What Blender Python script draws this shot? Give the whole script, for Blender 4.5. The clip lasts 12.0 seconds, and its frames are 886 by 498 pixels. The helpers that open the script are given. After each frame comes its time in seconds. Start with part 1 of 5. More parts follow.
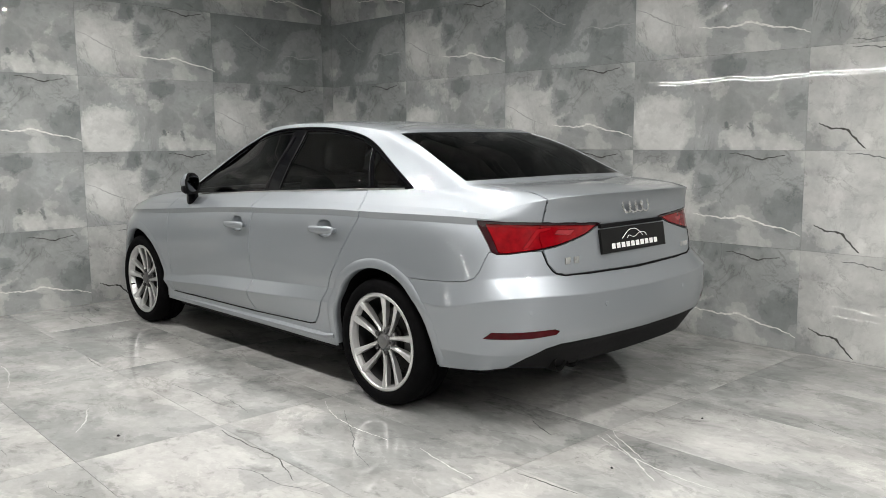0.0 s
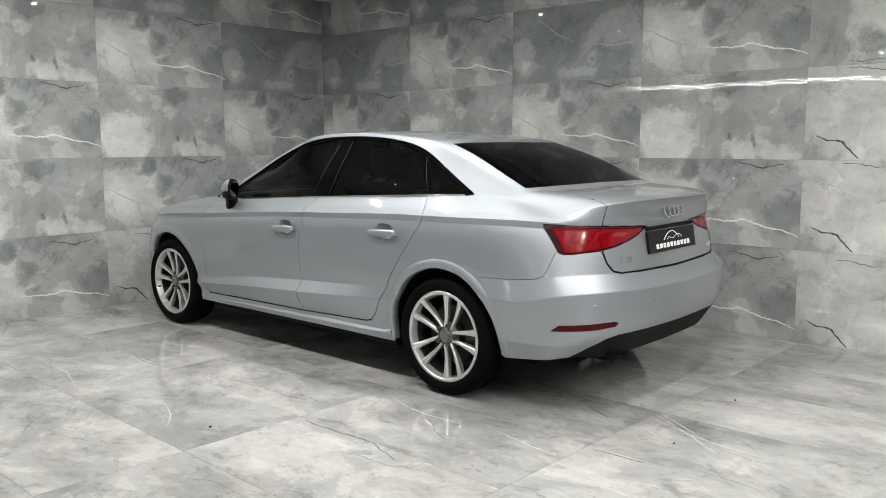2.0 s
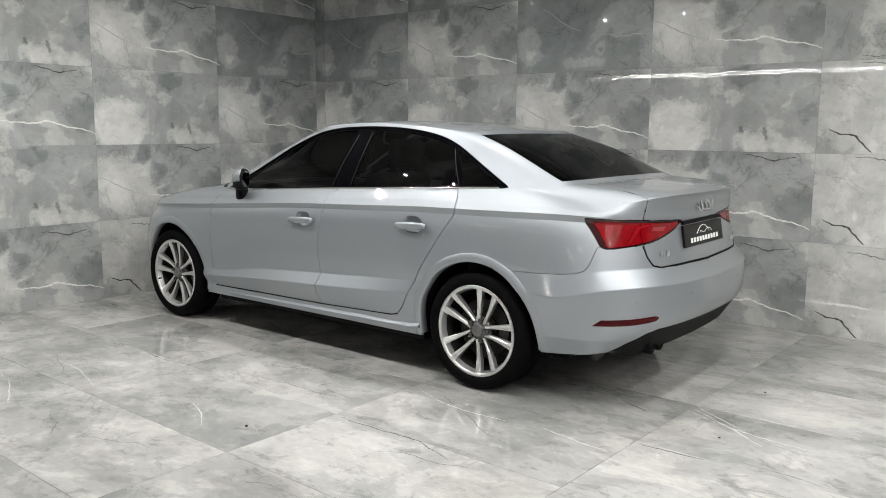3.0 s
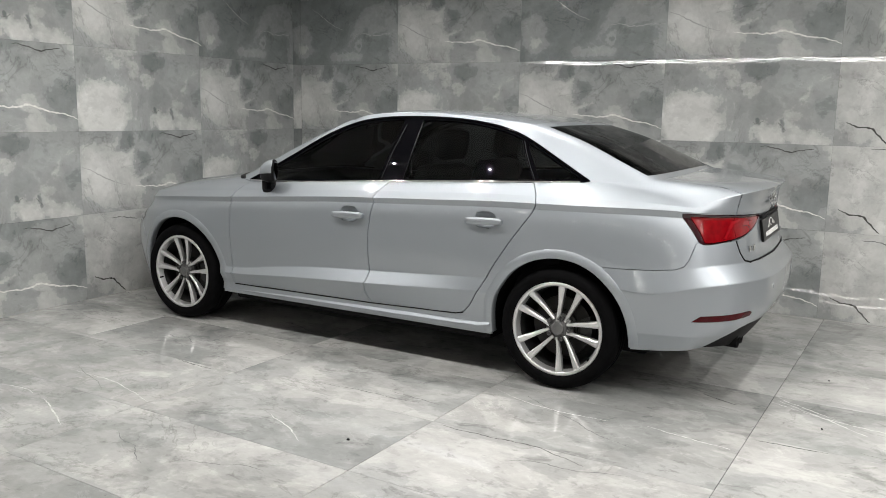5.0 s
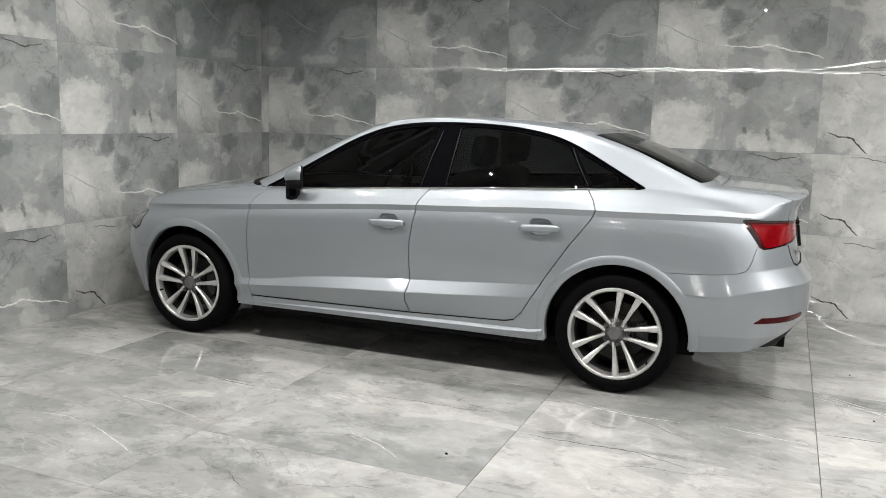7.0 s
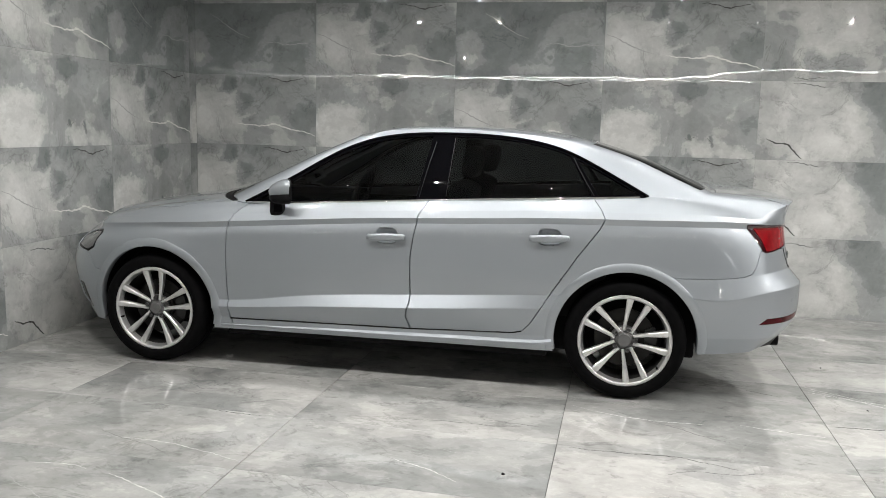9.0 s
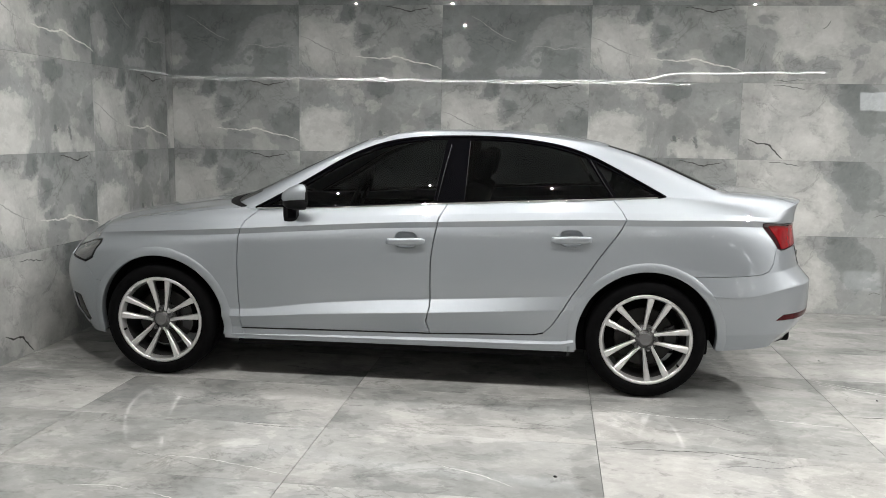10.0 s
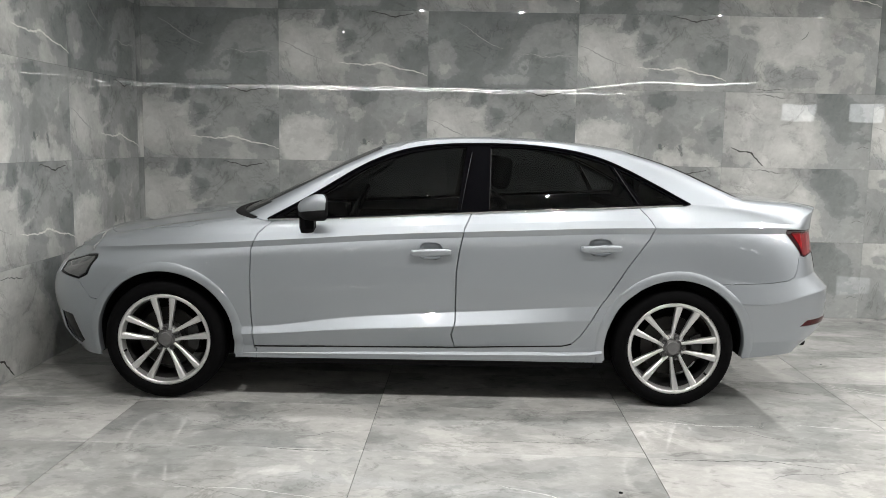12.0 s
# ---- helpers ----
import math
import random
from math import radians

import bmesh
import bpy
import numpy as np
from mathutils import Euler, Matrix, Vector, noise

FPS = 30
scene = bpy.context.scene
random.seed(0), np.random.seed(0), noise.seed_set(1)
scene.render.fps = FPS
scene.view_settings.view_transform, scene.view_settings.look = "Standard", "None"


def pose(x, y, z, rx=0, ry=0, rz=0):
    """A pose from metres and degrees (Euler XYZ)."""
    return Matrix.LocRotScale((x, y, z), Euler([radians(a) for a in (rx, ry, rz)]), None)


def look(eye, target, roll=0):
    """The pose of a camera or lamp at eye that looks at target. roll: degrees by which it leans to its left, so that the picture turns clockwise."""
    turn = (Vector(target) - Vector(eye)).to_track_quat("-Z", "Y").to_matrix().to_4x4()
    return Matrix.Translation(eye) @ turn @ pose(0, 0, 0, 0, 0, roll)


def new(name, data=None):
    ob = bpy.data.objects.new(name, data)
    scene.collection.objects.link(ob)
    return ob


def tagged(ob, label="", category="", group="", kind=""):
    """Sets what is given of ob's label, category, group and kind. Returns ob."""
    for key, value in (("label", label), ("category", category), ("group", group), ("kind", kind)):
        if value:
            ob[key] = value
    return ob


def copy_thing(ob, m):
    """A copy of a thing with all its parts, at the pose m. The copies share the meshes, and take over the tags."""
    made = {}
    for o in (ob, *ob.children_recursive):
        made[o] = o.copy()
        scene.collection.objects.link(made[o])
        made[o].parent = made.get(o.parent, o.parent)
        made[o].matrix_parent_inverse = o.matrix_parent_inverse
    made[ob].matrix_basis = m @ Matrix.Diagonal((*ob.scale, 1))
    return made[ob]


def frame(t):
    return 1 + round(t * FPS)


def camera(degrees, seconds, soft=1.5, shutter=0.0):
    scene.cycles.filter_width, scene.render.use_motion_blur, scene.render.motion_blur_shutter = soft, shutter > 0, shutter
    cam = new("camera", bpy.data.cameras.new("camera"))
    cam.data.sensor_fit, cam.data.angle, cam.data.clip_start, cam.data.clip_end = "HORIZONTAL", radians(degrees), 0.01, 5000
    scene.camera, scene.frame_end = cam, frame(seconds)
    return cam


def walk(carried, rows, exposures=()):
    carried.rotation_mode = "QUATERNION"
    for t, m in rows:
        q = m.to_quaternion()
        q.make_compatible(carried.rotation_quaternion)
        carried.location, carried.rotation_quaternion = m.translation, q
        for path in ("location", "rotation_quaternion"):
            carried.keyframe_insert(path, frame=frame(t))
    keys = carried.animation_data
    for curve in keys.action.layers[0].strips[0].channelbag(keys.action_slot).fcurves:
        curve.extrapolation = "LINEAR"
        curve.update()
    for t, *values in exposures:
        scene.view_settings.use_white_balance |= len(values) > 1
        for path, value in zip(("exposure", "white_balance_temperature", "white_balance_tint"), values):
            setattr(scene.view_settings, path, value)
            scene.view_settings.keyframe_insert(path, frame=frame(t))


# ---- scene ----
cam = camera(56.6, 12.0, soft=0.75)
PATH = [
    (0, (4.315, -3.297, 1.273), (2.883, -1.926, 1.01), -0.4),
    (0.5, (4.285, -3.413, 1.279), (2.872, -2.019, 1.034), -0.2),
    (1, (4.291, -3.58, 1.284), (2.895, -2.165, 1.058), -0.5),
    (1.5, (4.257, -3.755, 1.313), (2.899, -2.307, 1.074), -0.4),
    (2, (4.096, -3.981, 1.316), (2.781, -2.496, 1.058), -0.1),
    (2.5, (3.934, -4.133, 1.35), (2.663, -2.614, 1.073), 0.1),
    (3, (3.739, -4.192, 1.344), (2.514, -2.638, 1.053), 0.4),
    (5, (2.807, -4.609, 1.377), (1.828, -2.897, 1.048), 1.0),
    (5.5, (2.598, -4.637, 1.383), (1.676, -2.892, 1.057), 1.3),
    (6, (2.351, -4.803, 1.393), (1.497, -3.025, 1.066), 1.5),
    (6.5, (2.141, -4.936, 1.402), (1.357, -3.124, 1.079), 1.7),
    (7, (1.945, -4.965, 1.371), (1.241, -3.119, 1.057), 1.7),
    (7.5, (1.745, -4.974, 1.383), (1.126, -3.097, 1.076), 1.7),
    (9.5, (0.934, -5.1, 1.364), (0.649, -3.141, 1.08), 1.2),
    (10, (0.691, -5.115, 1.361), (0.487, -3.145, 1.082), 1.0),
    (10.5, (0.486, -5.141, 1.357), (0.351, -3.164, 1.088), 0.9),
    (11, (0.377, -5.064, 1.33), (0.292, -3.083, 1.073), 0.9),
    (11.5, (0.271, -5.009, 1.348), (0.229, -3.025, 1.093), 0.9),
    (12, (0.129, -5.007, 1.341), (0.123, -3.023, 1.088), 1.0),
]
walk(cam, [(t, look(eye, target, roll)) for t, eye, target, roll in PATH])

# ---- the room's main measures ----
LEFT, BACK, TOP = -2.275, 1.547, 2.68        # left wall face, back wall face, ceiling
WEST, EAST, SOUTH = -9.0, 12.0, -14.5        # far ends of the showroom
LEFT_END = -4.3                              # where the left wall stops

# ---- world and lamps ----
world = bpy.data.worlds.new("world")
scene.world = world
world.use_nodes = True
world.node_tree.nodes["Background"].inputs[0].default_value = (0.8, 0.9, 1.0, 1)
world.node_tree.nodes["Background"].inputs[1].default_value = 0.02
# downlights: watts along each row of the ceiling, from the side wall outwards
LAMP_X = (-1.15, -0.15, 0.85, 1.85, 2.85, 3.85, 4.85, 5.85, 6.85)
LAMPS = [(x, -0.42, w) for x, w in zip(LAMP_X, (9.5, 14.0, 15.0, 9.0, 23.0, 14.0, 11.0, 18.0, 18.0))]
LAMPS += [(x, -2.1, w) for x, w in zip(LAMP_X, (26.0, 24.5, 17.5, 14.5, 21.0, 30.0, 30.0, 27.0, 24.0))]
LAMPS += [(x, -7.0, 6.5) for x in (-1.4, 0.6, 2.6, 4.6, 6.6)]
for lx, ly, watts in LAMPS:
    lamp = bpy.data.lights.new("downlight_lamp", "AREA")
    lamp.shape, lamp.size, lamp.energy, lamp.color = "DISK", 0.032, watts, (1.0, 0.972, 0.945)
    new("downlight_lamp", lamp).matrix_world = pose(lx, ly, TOP - 0.012)
scene.view_settings.exposure = 0.0


# ---- material helpers ----
def material(name):
    m = bpy.data.materials.new(name)
    m.use_nodes = True
    nt = m.node_tree
    return m, nt, nt.nodes["Principled BSDF"]


def node(nt, kind, **inputs):
    n = nt.nodes.new(kind)
    for key, value in inputs.items():
        n.inputs[key.replace("_", " ")].default_value = value
    return n


def ramp(nt, source, stops):
    r = nt.nodes.new("ShaderNodeValToRGB")
    while len(r.color_ramp.elements) < len(stops):
        r.color_ramp.elements.new(0.5)
    for e, (p, c) in zip(r.color_ramp.elements, stops):
        e.position = p
        e.color = (c, c, c, 1) if isinstance(c, float) else (*c, 1)
    nt.links.new(source, r.inputs[0])
    return r


def mixed(nt, kind, fac, a, b):
    n = nt.nodes.new("ShaderNodeMix")
    n.data_type, n.blend_type = "RGBA", kind
    for socket, value in ((n.inputs[0], fac), (n.inputs[6], a), (n.inputs[7], b)):
        if isinstance(value, (int, float)):
            socket.default_value = value
        elif isinstance(value, tuple):
            socket.default_value = (*value, 1)
        else:
            nt.links.new(value, socket)
    return n.outputs[2]


def maths(nt, op, a, b=None):
    n = nt.nodes.new("ShaderNodeMath")
    n.operation = op
    for socket, value in zip(n.inputs, (a, b)):
        if isinstance(value, (int, float)):
            socket.default_value = value
        elif value is not None:
            nt.links.new(value, socket)
    return n.outputs[0]


def plain(name, colour, rough=0.5, metal=0.0, coat=0.0, grain=0.0, scale=60.0, spec=0.5):
    """A surface of one colour with a little mottling in tone and roughness."""
    m, nt, p = material(name)
    p.inputs["Metallic"].default_value = metal
    p.inputs["Coat Weight"].default_value = coat
    p.inputs["Coat Roughness"].default_value = 0.03
    p.inputs["Specular IOR Level"].default_value = spec
    tex = nt.nodes.new("ShaderNodeTexCoord")
    n = node(nt, "ShaderNodeTexNoise", Scale=scale, Detail=4.0)
    nt.links.new(tex.outputs["Object"], n.inputs["Vector"])
    lo = tuple(c * (1 - grain) for c in colour)
    hi = tuple(min(1, c * (1 + grain)) for c in colour)
    nt.links.new(ramp(nt, n.outputs[0], [(0.3, lo), (0.7, hi)]).outputs[0], p.inputs["Base Color"])
    nt.links.new(ramp(nt, n.outputs[0], [(0.3, max(0.0, rough - 0.04)), (0.7, rough + 0.04)]).outputs[0], p.inputs["Roughness"])
    return m


def marble(name, tones, stretch, gloss, wave, busy=1.0, index=1.62):
    """Polished grey marble-print porcelain. The object's colour carries tone (red) and seed (green)."""
    m, nt, p = material(name)
    p.inputs["IOR"].default_value = index
    link = nt.links.new
    tex, info = nt.nodes.new("ShaderNodeTexCoord"), nt.nodes.new("ShaderNodeObjectInfo")
    parts = nt.nodes.new("ShaderNodeSeparateColor")
    link(info.outputs["Color"], parts.inputs[0])
    seed = nt.nodes.new("ShaderNodeCombineXYZ")
    for k, factor in enumerate((41.0, 27.0, 13.0)):
        link(maths(nt, "MULTIPLY", parts.outputs[1], factor), seed.inputs[k])
    place = nt.nodes.new("ShaderNodeVectorMath")
    link(tex.outputs["Object"], place.inputs[0])
    link(seed.outputs[0], place.inputs[1])
    wide = node(nt, "ShaderNodeMapping", Scale=stretch)
    link(place.outputs[0], wide.inputs["Vector"])

    def cloud(scale, detail, rough, distort, source=wide):
        n = node(nt, "ShaderNodeTexNoise", Scale=scale, Detail=detail, Roughness=rough, Distortion=distort)
        link(source.outputs[0], n.inputs["Vector"])
        return n.outputs[0]

    dark, mid, light = tones
    big = cloud(1.9, 11.0, 0.60, 0.35)
    patches = ramp(nt, big, [(0.34, dark), (0.438, tuple(0.55 * a + 0.45 * b for a, b in zip(dark, mid))), (0.450, mid), (0.530, tuple(0.75 * a + 0.25 * b for a, b in zip(mid, light))), (0.545, tuple(0.15 * a + 0.85 * b for a, b in zip(mid, light))), (0.70, tuple(1.10 * c for c in light))]).outputs[0]
    second = ramp(nt, cloud(2.9, 9.0, 0.6, 0.3), [(0.30, 0.68), (0.445, 0.86), (0.452, 0.97), (0.555, 1.02), (0.562, 1.12), (0.72, 1.24)]).outputs[0]
    both = mixed(nt, "MULTIPLY", busy, patches, second)
    crackle = ramp(nt, cloud(7.5, 12.0, 0.72, 0.6), [(0.36, 0.58), (0.42, 0.90), (0.44, 0.98), (0.60, 1.03), (0.62, 1.14), (0.68, 1.20)]).outputs[0]
    both = mixed(nt, "MULTIPLY", 0.95 * busy, both, crackle)
    fine = ramp(nt, cloud(26.0, 6.0, 0.7, 0.2), [(0.25, 0.90), (0.75, 1.09)]).outputs[0]
    both = mixed(nt, "MULTIPLY", 1.0, both, fine)
    # hair cracks and pale threads: thin ridges of a warped cloud, broken up by a second one
    breaks = cloud(2.1, 3.0, 0.5, 0.0)
    for scale, warp, width, deep, shade in ((1.7, 0.9, 0.012, 0.42, (0.35, 0.35, 0.34)), (2.9, 0.6, 0.014, 0.22, (0.5, 0.5, 0.49)), (2.3, 0.8, 0.010, 0.32, (1.6, 1.6, 1.57))):
        ridge = maths(nt, "ABSOLUTE", maths(nt, "SUBTRACT", cloud(scale, 9.0, 0.62, warp), 0.5))
        line_of = ramp(nt, ridge, [(0.0, 1.0), (0.4 * width, 0.8), (width, 0.0)]).outputs[0]
        keep = ramp(nt, breaks, [(0.53, 0.0), (0.60, 1.0)] if shade[0] < 1 else [(0.40, 1.0), (0.47, 0.0)]).outputs[0]
        both = mixed(nt, "MULTIPLY", maths(nt, "MULTIPLY", maths(nt, "MULTIPLY", line_of, keep), deep * (0.4 + 0.6 * busy)), both, shade)
    tone = nt.nodes.new("ShaderNodeCombineColor")
    for k in range(3):
        link(parts.outputs[0], tone.inputs[k])
    link(mixed(nt, "MULTIPLY", 1.0, both, tone.outputs[0]), p.inputs["Base Color"])
    link(ramp(nt, cloud(5.0, 5.0, 0.6, 0.0), [(0.3, gloss), (0.7, 1.6 * gloss)]).outputs[0], p.inputs["Roughness"])
    bump = node(nt, "ShaderNodeBump", Strength=1.0, Distance=wave)
    ripple = node(nt, "ShaderNodeTexNoise", Scale=3.2, Detail=1.0)
    link(place.outputs[0], ripple.inputs["Vector"])
    link(ripple.outputs[0], bump.inputs["Height"])
    link(bump.outputs[0], p.inputs["Normal"])
    return m


WALL_TONES = ((0.192, 0.208, 0.206), (0.298, 0.312, 0.309), (0.434, 0.438, 0.424))


def wall_print(name, seed, patches):
    """Polished porcelain with a marble print that comes back on every tile of its kind.
    patches: (along, up, half width, half height, tone), in shares of a 1.167 x 0.585 tile, lean the clouds of the print towards dark or pale there."""
    m, nt, p = material(name)
    p.inputs["IOR"].default_value = 1.62
    link = nt.links.new
    tex = nt.nodes.new("ShaderNodeTexCoord")
    spot = nt.nodes.new("ShaderNodeVectorMath")
    link(tex.outputs["Object"], spot.inputs[0])
    spot.inputs[1].default_value = (seed * 7.3, seed * 3.1, seed * 5.7)

    def cloud(scale, detail, rough, distort, colour=False):
        n = node(nt, "ShaderNodeTexNoise", Scale=scale, Detail=detail, Roughness=rough, Distortion=distort)
        link(spot.outputs[0], n.inputs["Vector"])
        return n.outputs[1 if colour else 0]

    torn = nt.nodes.new("ShaderNodeVectorMath")
    torn.operation = "MULTIPLY_ADD"
    link(cloud(4.5, 7.0, 0.65, 0.0, True), torn.inputs[0])
    torn.inputs[1].default_value = (0.30, 0.0, 0.24)
    moved = nt.nodes.new("ShaderNodeVectorMath")
    link(tex.outputs["Object"], moved.inputs[0])
    moved.inputs[1].default_value = (-0.15, 0.0, -0.12)
    link(moved.outputs[0], torn.inputs[2])
    field = maths(nt, "ADD", maths(nt, "MULTIPLY", cloud(1.5, 12.0, 0.62, 0.35), 0.52), 0.24)
    for u, v, hu, hv, t in patches:
        local = nt.nodes.new("ShaderNodeVectorMath")
        local.operation = "MULTIPLY_ADD"
        link(torn.outputs[0], local.inputs[0])
        local.inputs[1].default_value = (1 / (hu * 1.167), 0.0, 1 / (hv * 0.585))
        local.inputs[2].default_value = (-u / hu, 0.0, -v / hv)
        far = nt.nodes.new("ShaderNodeVectorMath")
        far.operation = "LENGTH"
        link(local.outputs[0], far.inputs[0])
        mask = nt.nodes.new("ShaderNodeMapRange")
        mask.interpolation_type = "SMOOTHSTEP"
        link(far.outputs[1], mask.inputs[0])
        for k, value in enumerate((0.45, 1.45, 0.42 * (t - 1.0), 0.0)):
            mask.inputs[k + 1].default_value = value
        field = maths(nt, "ADD", field, mask.outputs[0])
    dark, mid, light = WALL_TONES
    both = ramp(nt, field, [(0.36, dark), (0.438, tuple(0.66 * a + 0.34 * b for a, b in zip(dark, mid))), (0.446, tuple(0.15 * a + 0.85 * b for a, b in zip(dark, mid))), (0.535, tuple(0.80 * a + 0.20 * b for a, b in zip(mid, light))),
                            (0.543, tuple(0.25 * a + 0.75 * b for a, b in zip(mid, light))), (0.68, tuple(1.34 * c for c in light))]).outputs[0]
    for scale, detail, rough, share, stops in ((2.9, 9.0, 0.6, 0.8, [(0.30, 0.74), (0.445, 0.90), (0.452, 0.98), (0.555, 1.02), (0.562, 1.10), (0.72, 1.18)]),
                                               (7.5, 12.0, 0.72, 0.5, [(0.36, 0.62), (0.42, 0.92), (0.44, 0.98), (0.60, 1.03), (0.62, 1.12), (0.68, 1.18)]),
                                               (26.0, 6.0, 0.7, 1.0, [(0.25, 0.92), (0.75, 1.07)])):
        both = mixed(nt, "MULTIPLY", share, both, ramp(nt, cloud(scale, detail, rough, 0.3), stops).outputs[0])
    # hair cracks and pale threads, broken up
    breaks = cloud(2.1, 3.0, 0.5, 0.0)
    for scale, warp, width, deep, shade in ((1.7, 0.9, 0.010, 0.36, (0.35, 0.35, 0.34)), (2.9, 0.6, 0.012, 0.20, (0.5, 0.5, 0.49)), (2.3, 0.8, 0.009, 0.28, (1.6, 1.6, 1.57))):
        ridge = maths(nt, "ABSOLUTE", maths(nt, "SUBTRACT", cloud(scale, 9.0, 0.62, warp), 0.5))
        keep = ramp(nt, breaks, [(0.53, 0.0), (0.60, 1.0)] if shade[0] < 1 else [(0.40, 1.0), (0.47, 0.0)]).outputs[0]
        thread = maths(nt, "MULTIPLY", ramp(nt, ridge, [(0.0, 1.0), (0.4 * width, 0.8), (width, 0.0)]).outputs[0], keep)
        both = mixed(nt, "MULTIPLY", maths(nt, "MULTIPLY", thread, deep), both, shade)
    info, own, level = nt.nodes.new("ShaderNodeObjectInfo"), nt.nodes.new("ShaderNodeSeparateColor"), nt.nodes.new("ShaderNodeCombineColor")
    link(info.outputs["Color"], own.inputs[0])
    for k in range(3):
        link(own.outputs[0], level.inputs[k])
    link(mixed(nt, "MULTIPLY", 1.0, both, level.outputs[0]), p.inputs["Base Color"])
    link(ramp(nt, cloud(5.0, 5.0, 0.6, 0.0), [(0.3, 0.006), (0.7, 0.010)]).outputs[0], p.inputs["Roughness"])
    bump = node(nt, "ShaderNodeBump", Strength=1.0, Distance=0.0006)
    ripple = node(nt, "ShaderNodeTexNoise", Scale=3.2, Detail=1.0)
    link(spot.outputs[0], ripple.inputs["Vector"])
    link(ripple.outputs[0], bump.inputs["Height"])
    link(bump.outputs[0], p.inputs["Normal"])
    return m


# the prints: a split-toned slab, a pale-cornered slab, a light slab, a dark slab and a mottled one
PRINTS = {
    "split": wall_print("split_marble_print", 1.0, [(0.20, 0.50, 0.30, 0.48, 1.36), (0.34, 0.86, 0.06, 0.14, 0.70), (0.45, 0.60, 0.08, 0.14, 0.66), (0.63, 0.70, 0.16, 0.30, 0.92), (0.90, 0.36, 0.13, 0.26, 0.76),
                                                    (0.88, 0.75, 0.12, 0.16, 0.90), (0.60, 0.24, 0.09, 0.06, 0.80), (0.35, 0.74, 0.05, 0.05, 1.18), (0.50, 0.36, 0.06, 0.04, 0.76), (0.25, 0.14, 0.30, 0.10, 0.95)]),
    "corner": wall_print("pale_corner_marble_print", 2.0, [(0.16, 0.26, 0.17, 0.34, 1.75), (0.32, 0.20, 0.10, 0.16, 1.12), (0.55, 0.88, 0.12, 0.14, 0.66), (0.72, 0.80, 0.08, 0.18, 0.84), (0.52, 0.64, 0.06, 0.09, 1.16), (0.20, 0.66, 0.14, 0.07, 0.86),
                                                           (0.63, 0.10, 0.085, 0.13, 1.42), (0.58, 0.24, 0.02, 0.03, 0.62), (0.715, 0.22, 0.02, 0.05, 0.60), (0.87, 0.08, 0.12, 0.10, 1.26), (0.93, 0.46, 0.08, 0.20, 0.82)]),
    "pale": wall_print("pale_marble_print", 3.0, [(0.33, 0.50, 0.36, 0.62, 1.26), (0.68, 0.85, 0.09, 0.22, 0.74), (0.82, 0.62, 0.13, 0.34, 0.80), (0.34, 0.20, 0.30, 0.20, 1.08), (0.92, 0.15, 0.10, 0.18, 1.12), (0.12, 0.80, 0.10, 0.10, 0.92)]),
    "dark": wall_print("dark_marble_print", 4.0, [(0.50, 0.50, 0.80, 0.90, 0.74), (0.085, 0.36, 0.09, 0.26, 1.32), (0.18, 0.20, 0.11, 0.10, 1.20), (0.41, 0.40, 0.085, 0.16, 0.74), (0.28, 0.45, 0.07, 0.16, 0.86), (0.50, 0.12, 0.15, 0.08, 1.18),
                                                  (0.84, 0.28, 0.17, 0.12, 0.84), (0.63, 0.32, 0.045, 0.08, 1.16), (0.63, 0.32, 0.025, 0.045, 0.78), (0.10, 0.82, 0.10, 0.12, 1.10), (0.80, 0.72, 0.16, 0.18, 1.08)]),
    "mottled": wall_print("mottled_marble_print", 5.0, [(0.55, 0.55, 0.60, 0.70, 1.12), (0.10, 0.52, 0.11, 0.24, 0.80), (0.14, 0.84, 0.08, 0.06, 0.80), (0.45, 0.20, 0.13, 0.14, 0.76), (0.31, 0.22, 0.06, 0.16, 0.80), (0.62, 0.40, 0.16, 0.16, 0.92), (0.13, 0.20, 0.09, 0.12, 0.86)]),
}
FLOOR_TONES = ((0.268, 0.275, 0.268), (0.354, 0.357, 0.347), (0.450, 0.446, 0.430))
FLOOR_TILE = marble("floor_tile_marble", FLOOR_TONES, (0.80, 1.10, 1.2), 0.014, 0.0004, 0.72, 1.95)
VEIN_WHITE = plain("white_vein", (0.66, 0.66, 0.63), 0.08, grain=0.15)
VEIN_SOFT = plain("soft_white_vein", (0.55, 0.55, 0.53), 0.06, grain=0.3, scale=25)
VEIN_DARK = plain("dark_vein", (0.075, 0.075, 0.07), 0.10, grain=0.3)
VEIN_PALE = plain("pale_grey_vein", (0.37, 0.375, 0.365), 0.08, grain=0.15)
VEIN_GREY = plain("grey_vein", (0.17, 0.175, 0.17), 0.10, grain=0.3)
GROUT = plain("grey_grout", (0.15, 0.15, 0.145), 0.8, grain=0.2)
PLASTER = plain("white_plaster", (0.66, 0.66, 0.645), 0.7, grain=0.03, scale=12)
FAR_WALL = plain("grey_showroom_wall", (0.20, 0.205, 0.20), 0.35, grain=0.2, scale=2.0)


def glowing(name, colour, strength):
    m, nt, p = material(name)
    p.inputs["Base Color"].default_value = (0.8, 0.8, 0.8, 1)
    p.inputs["Emission Color"].default_value = (*colour, 1)
    p.inputs["Emission Strength"].default_value = strength
    return m


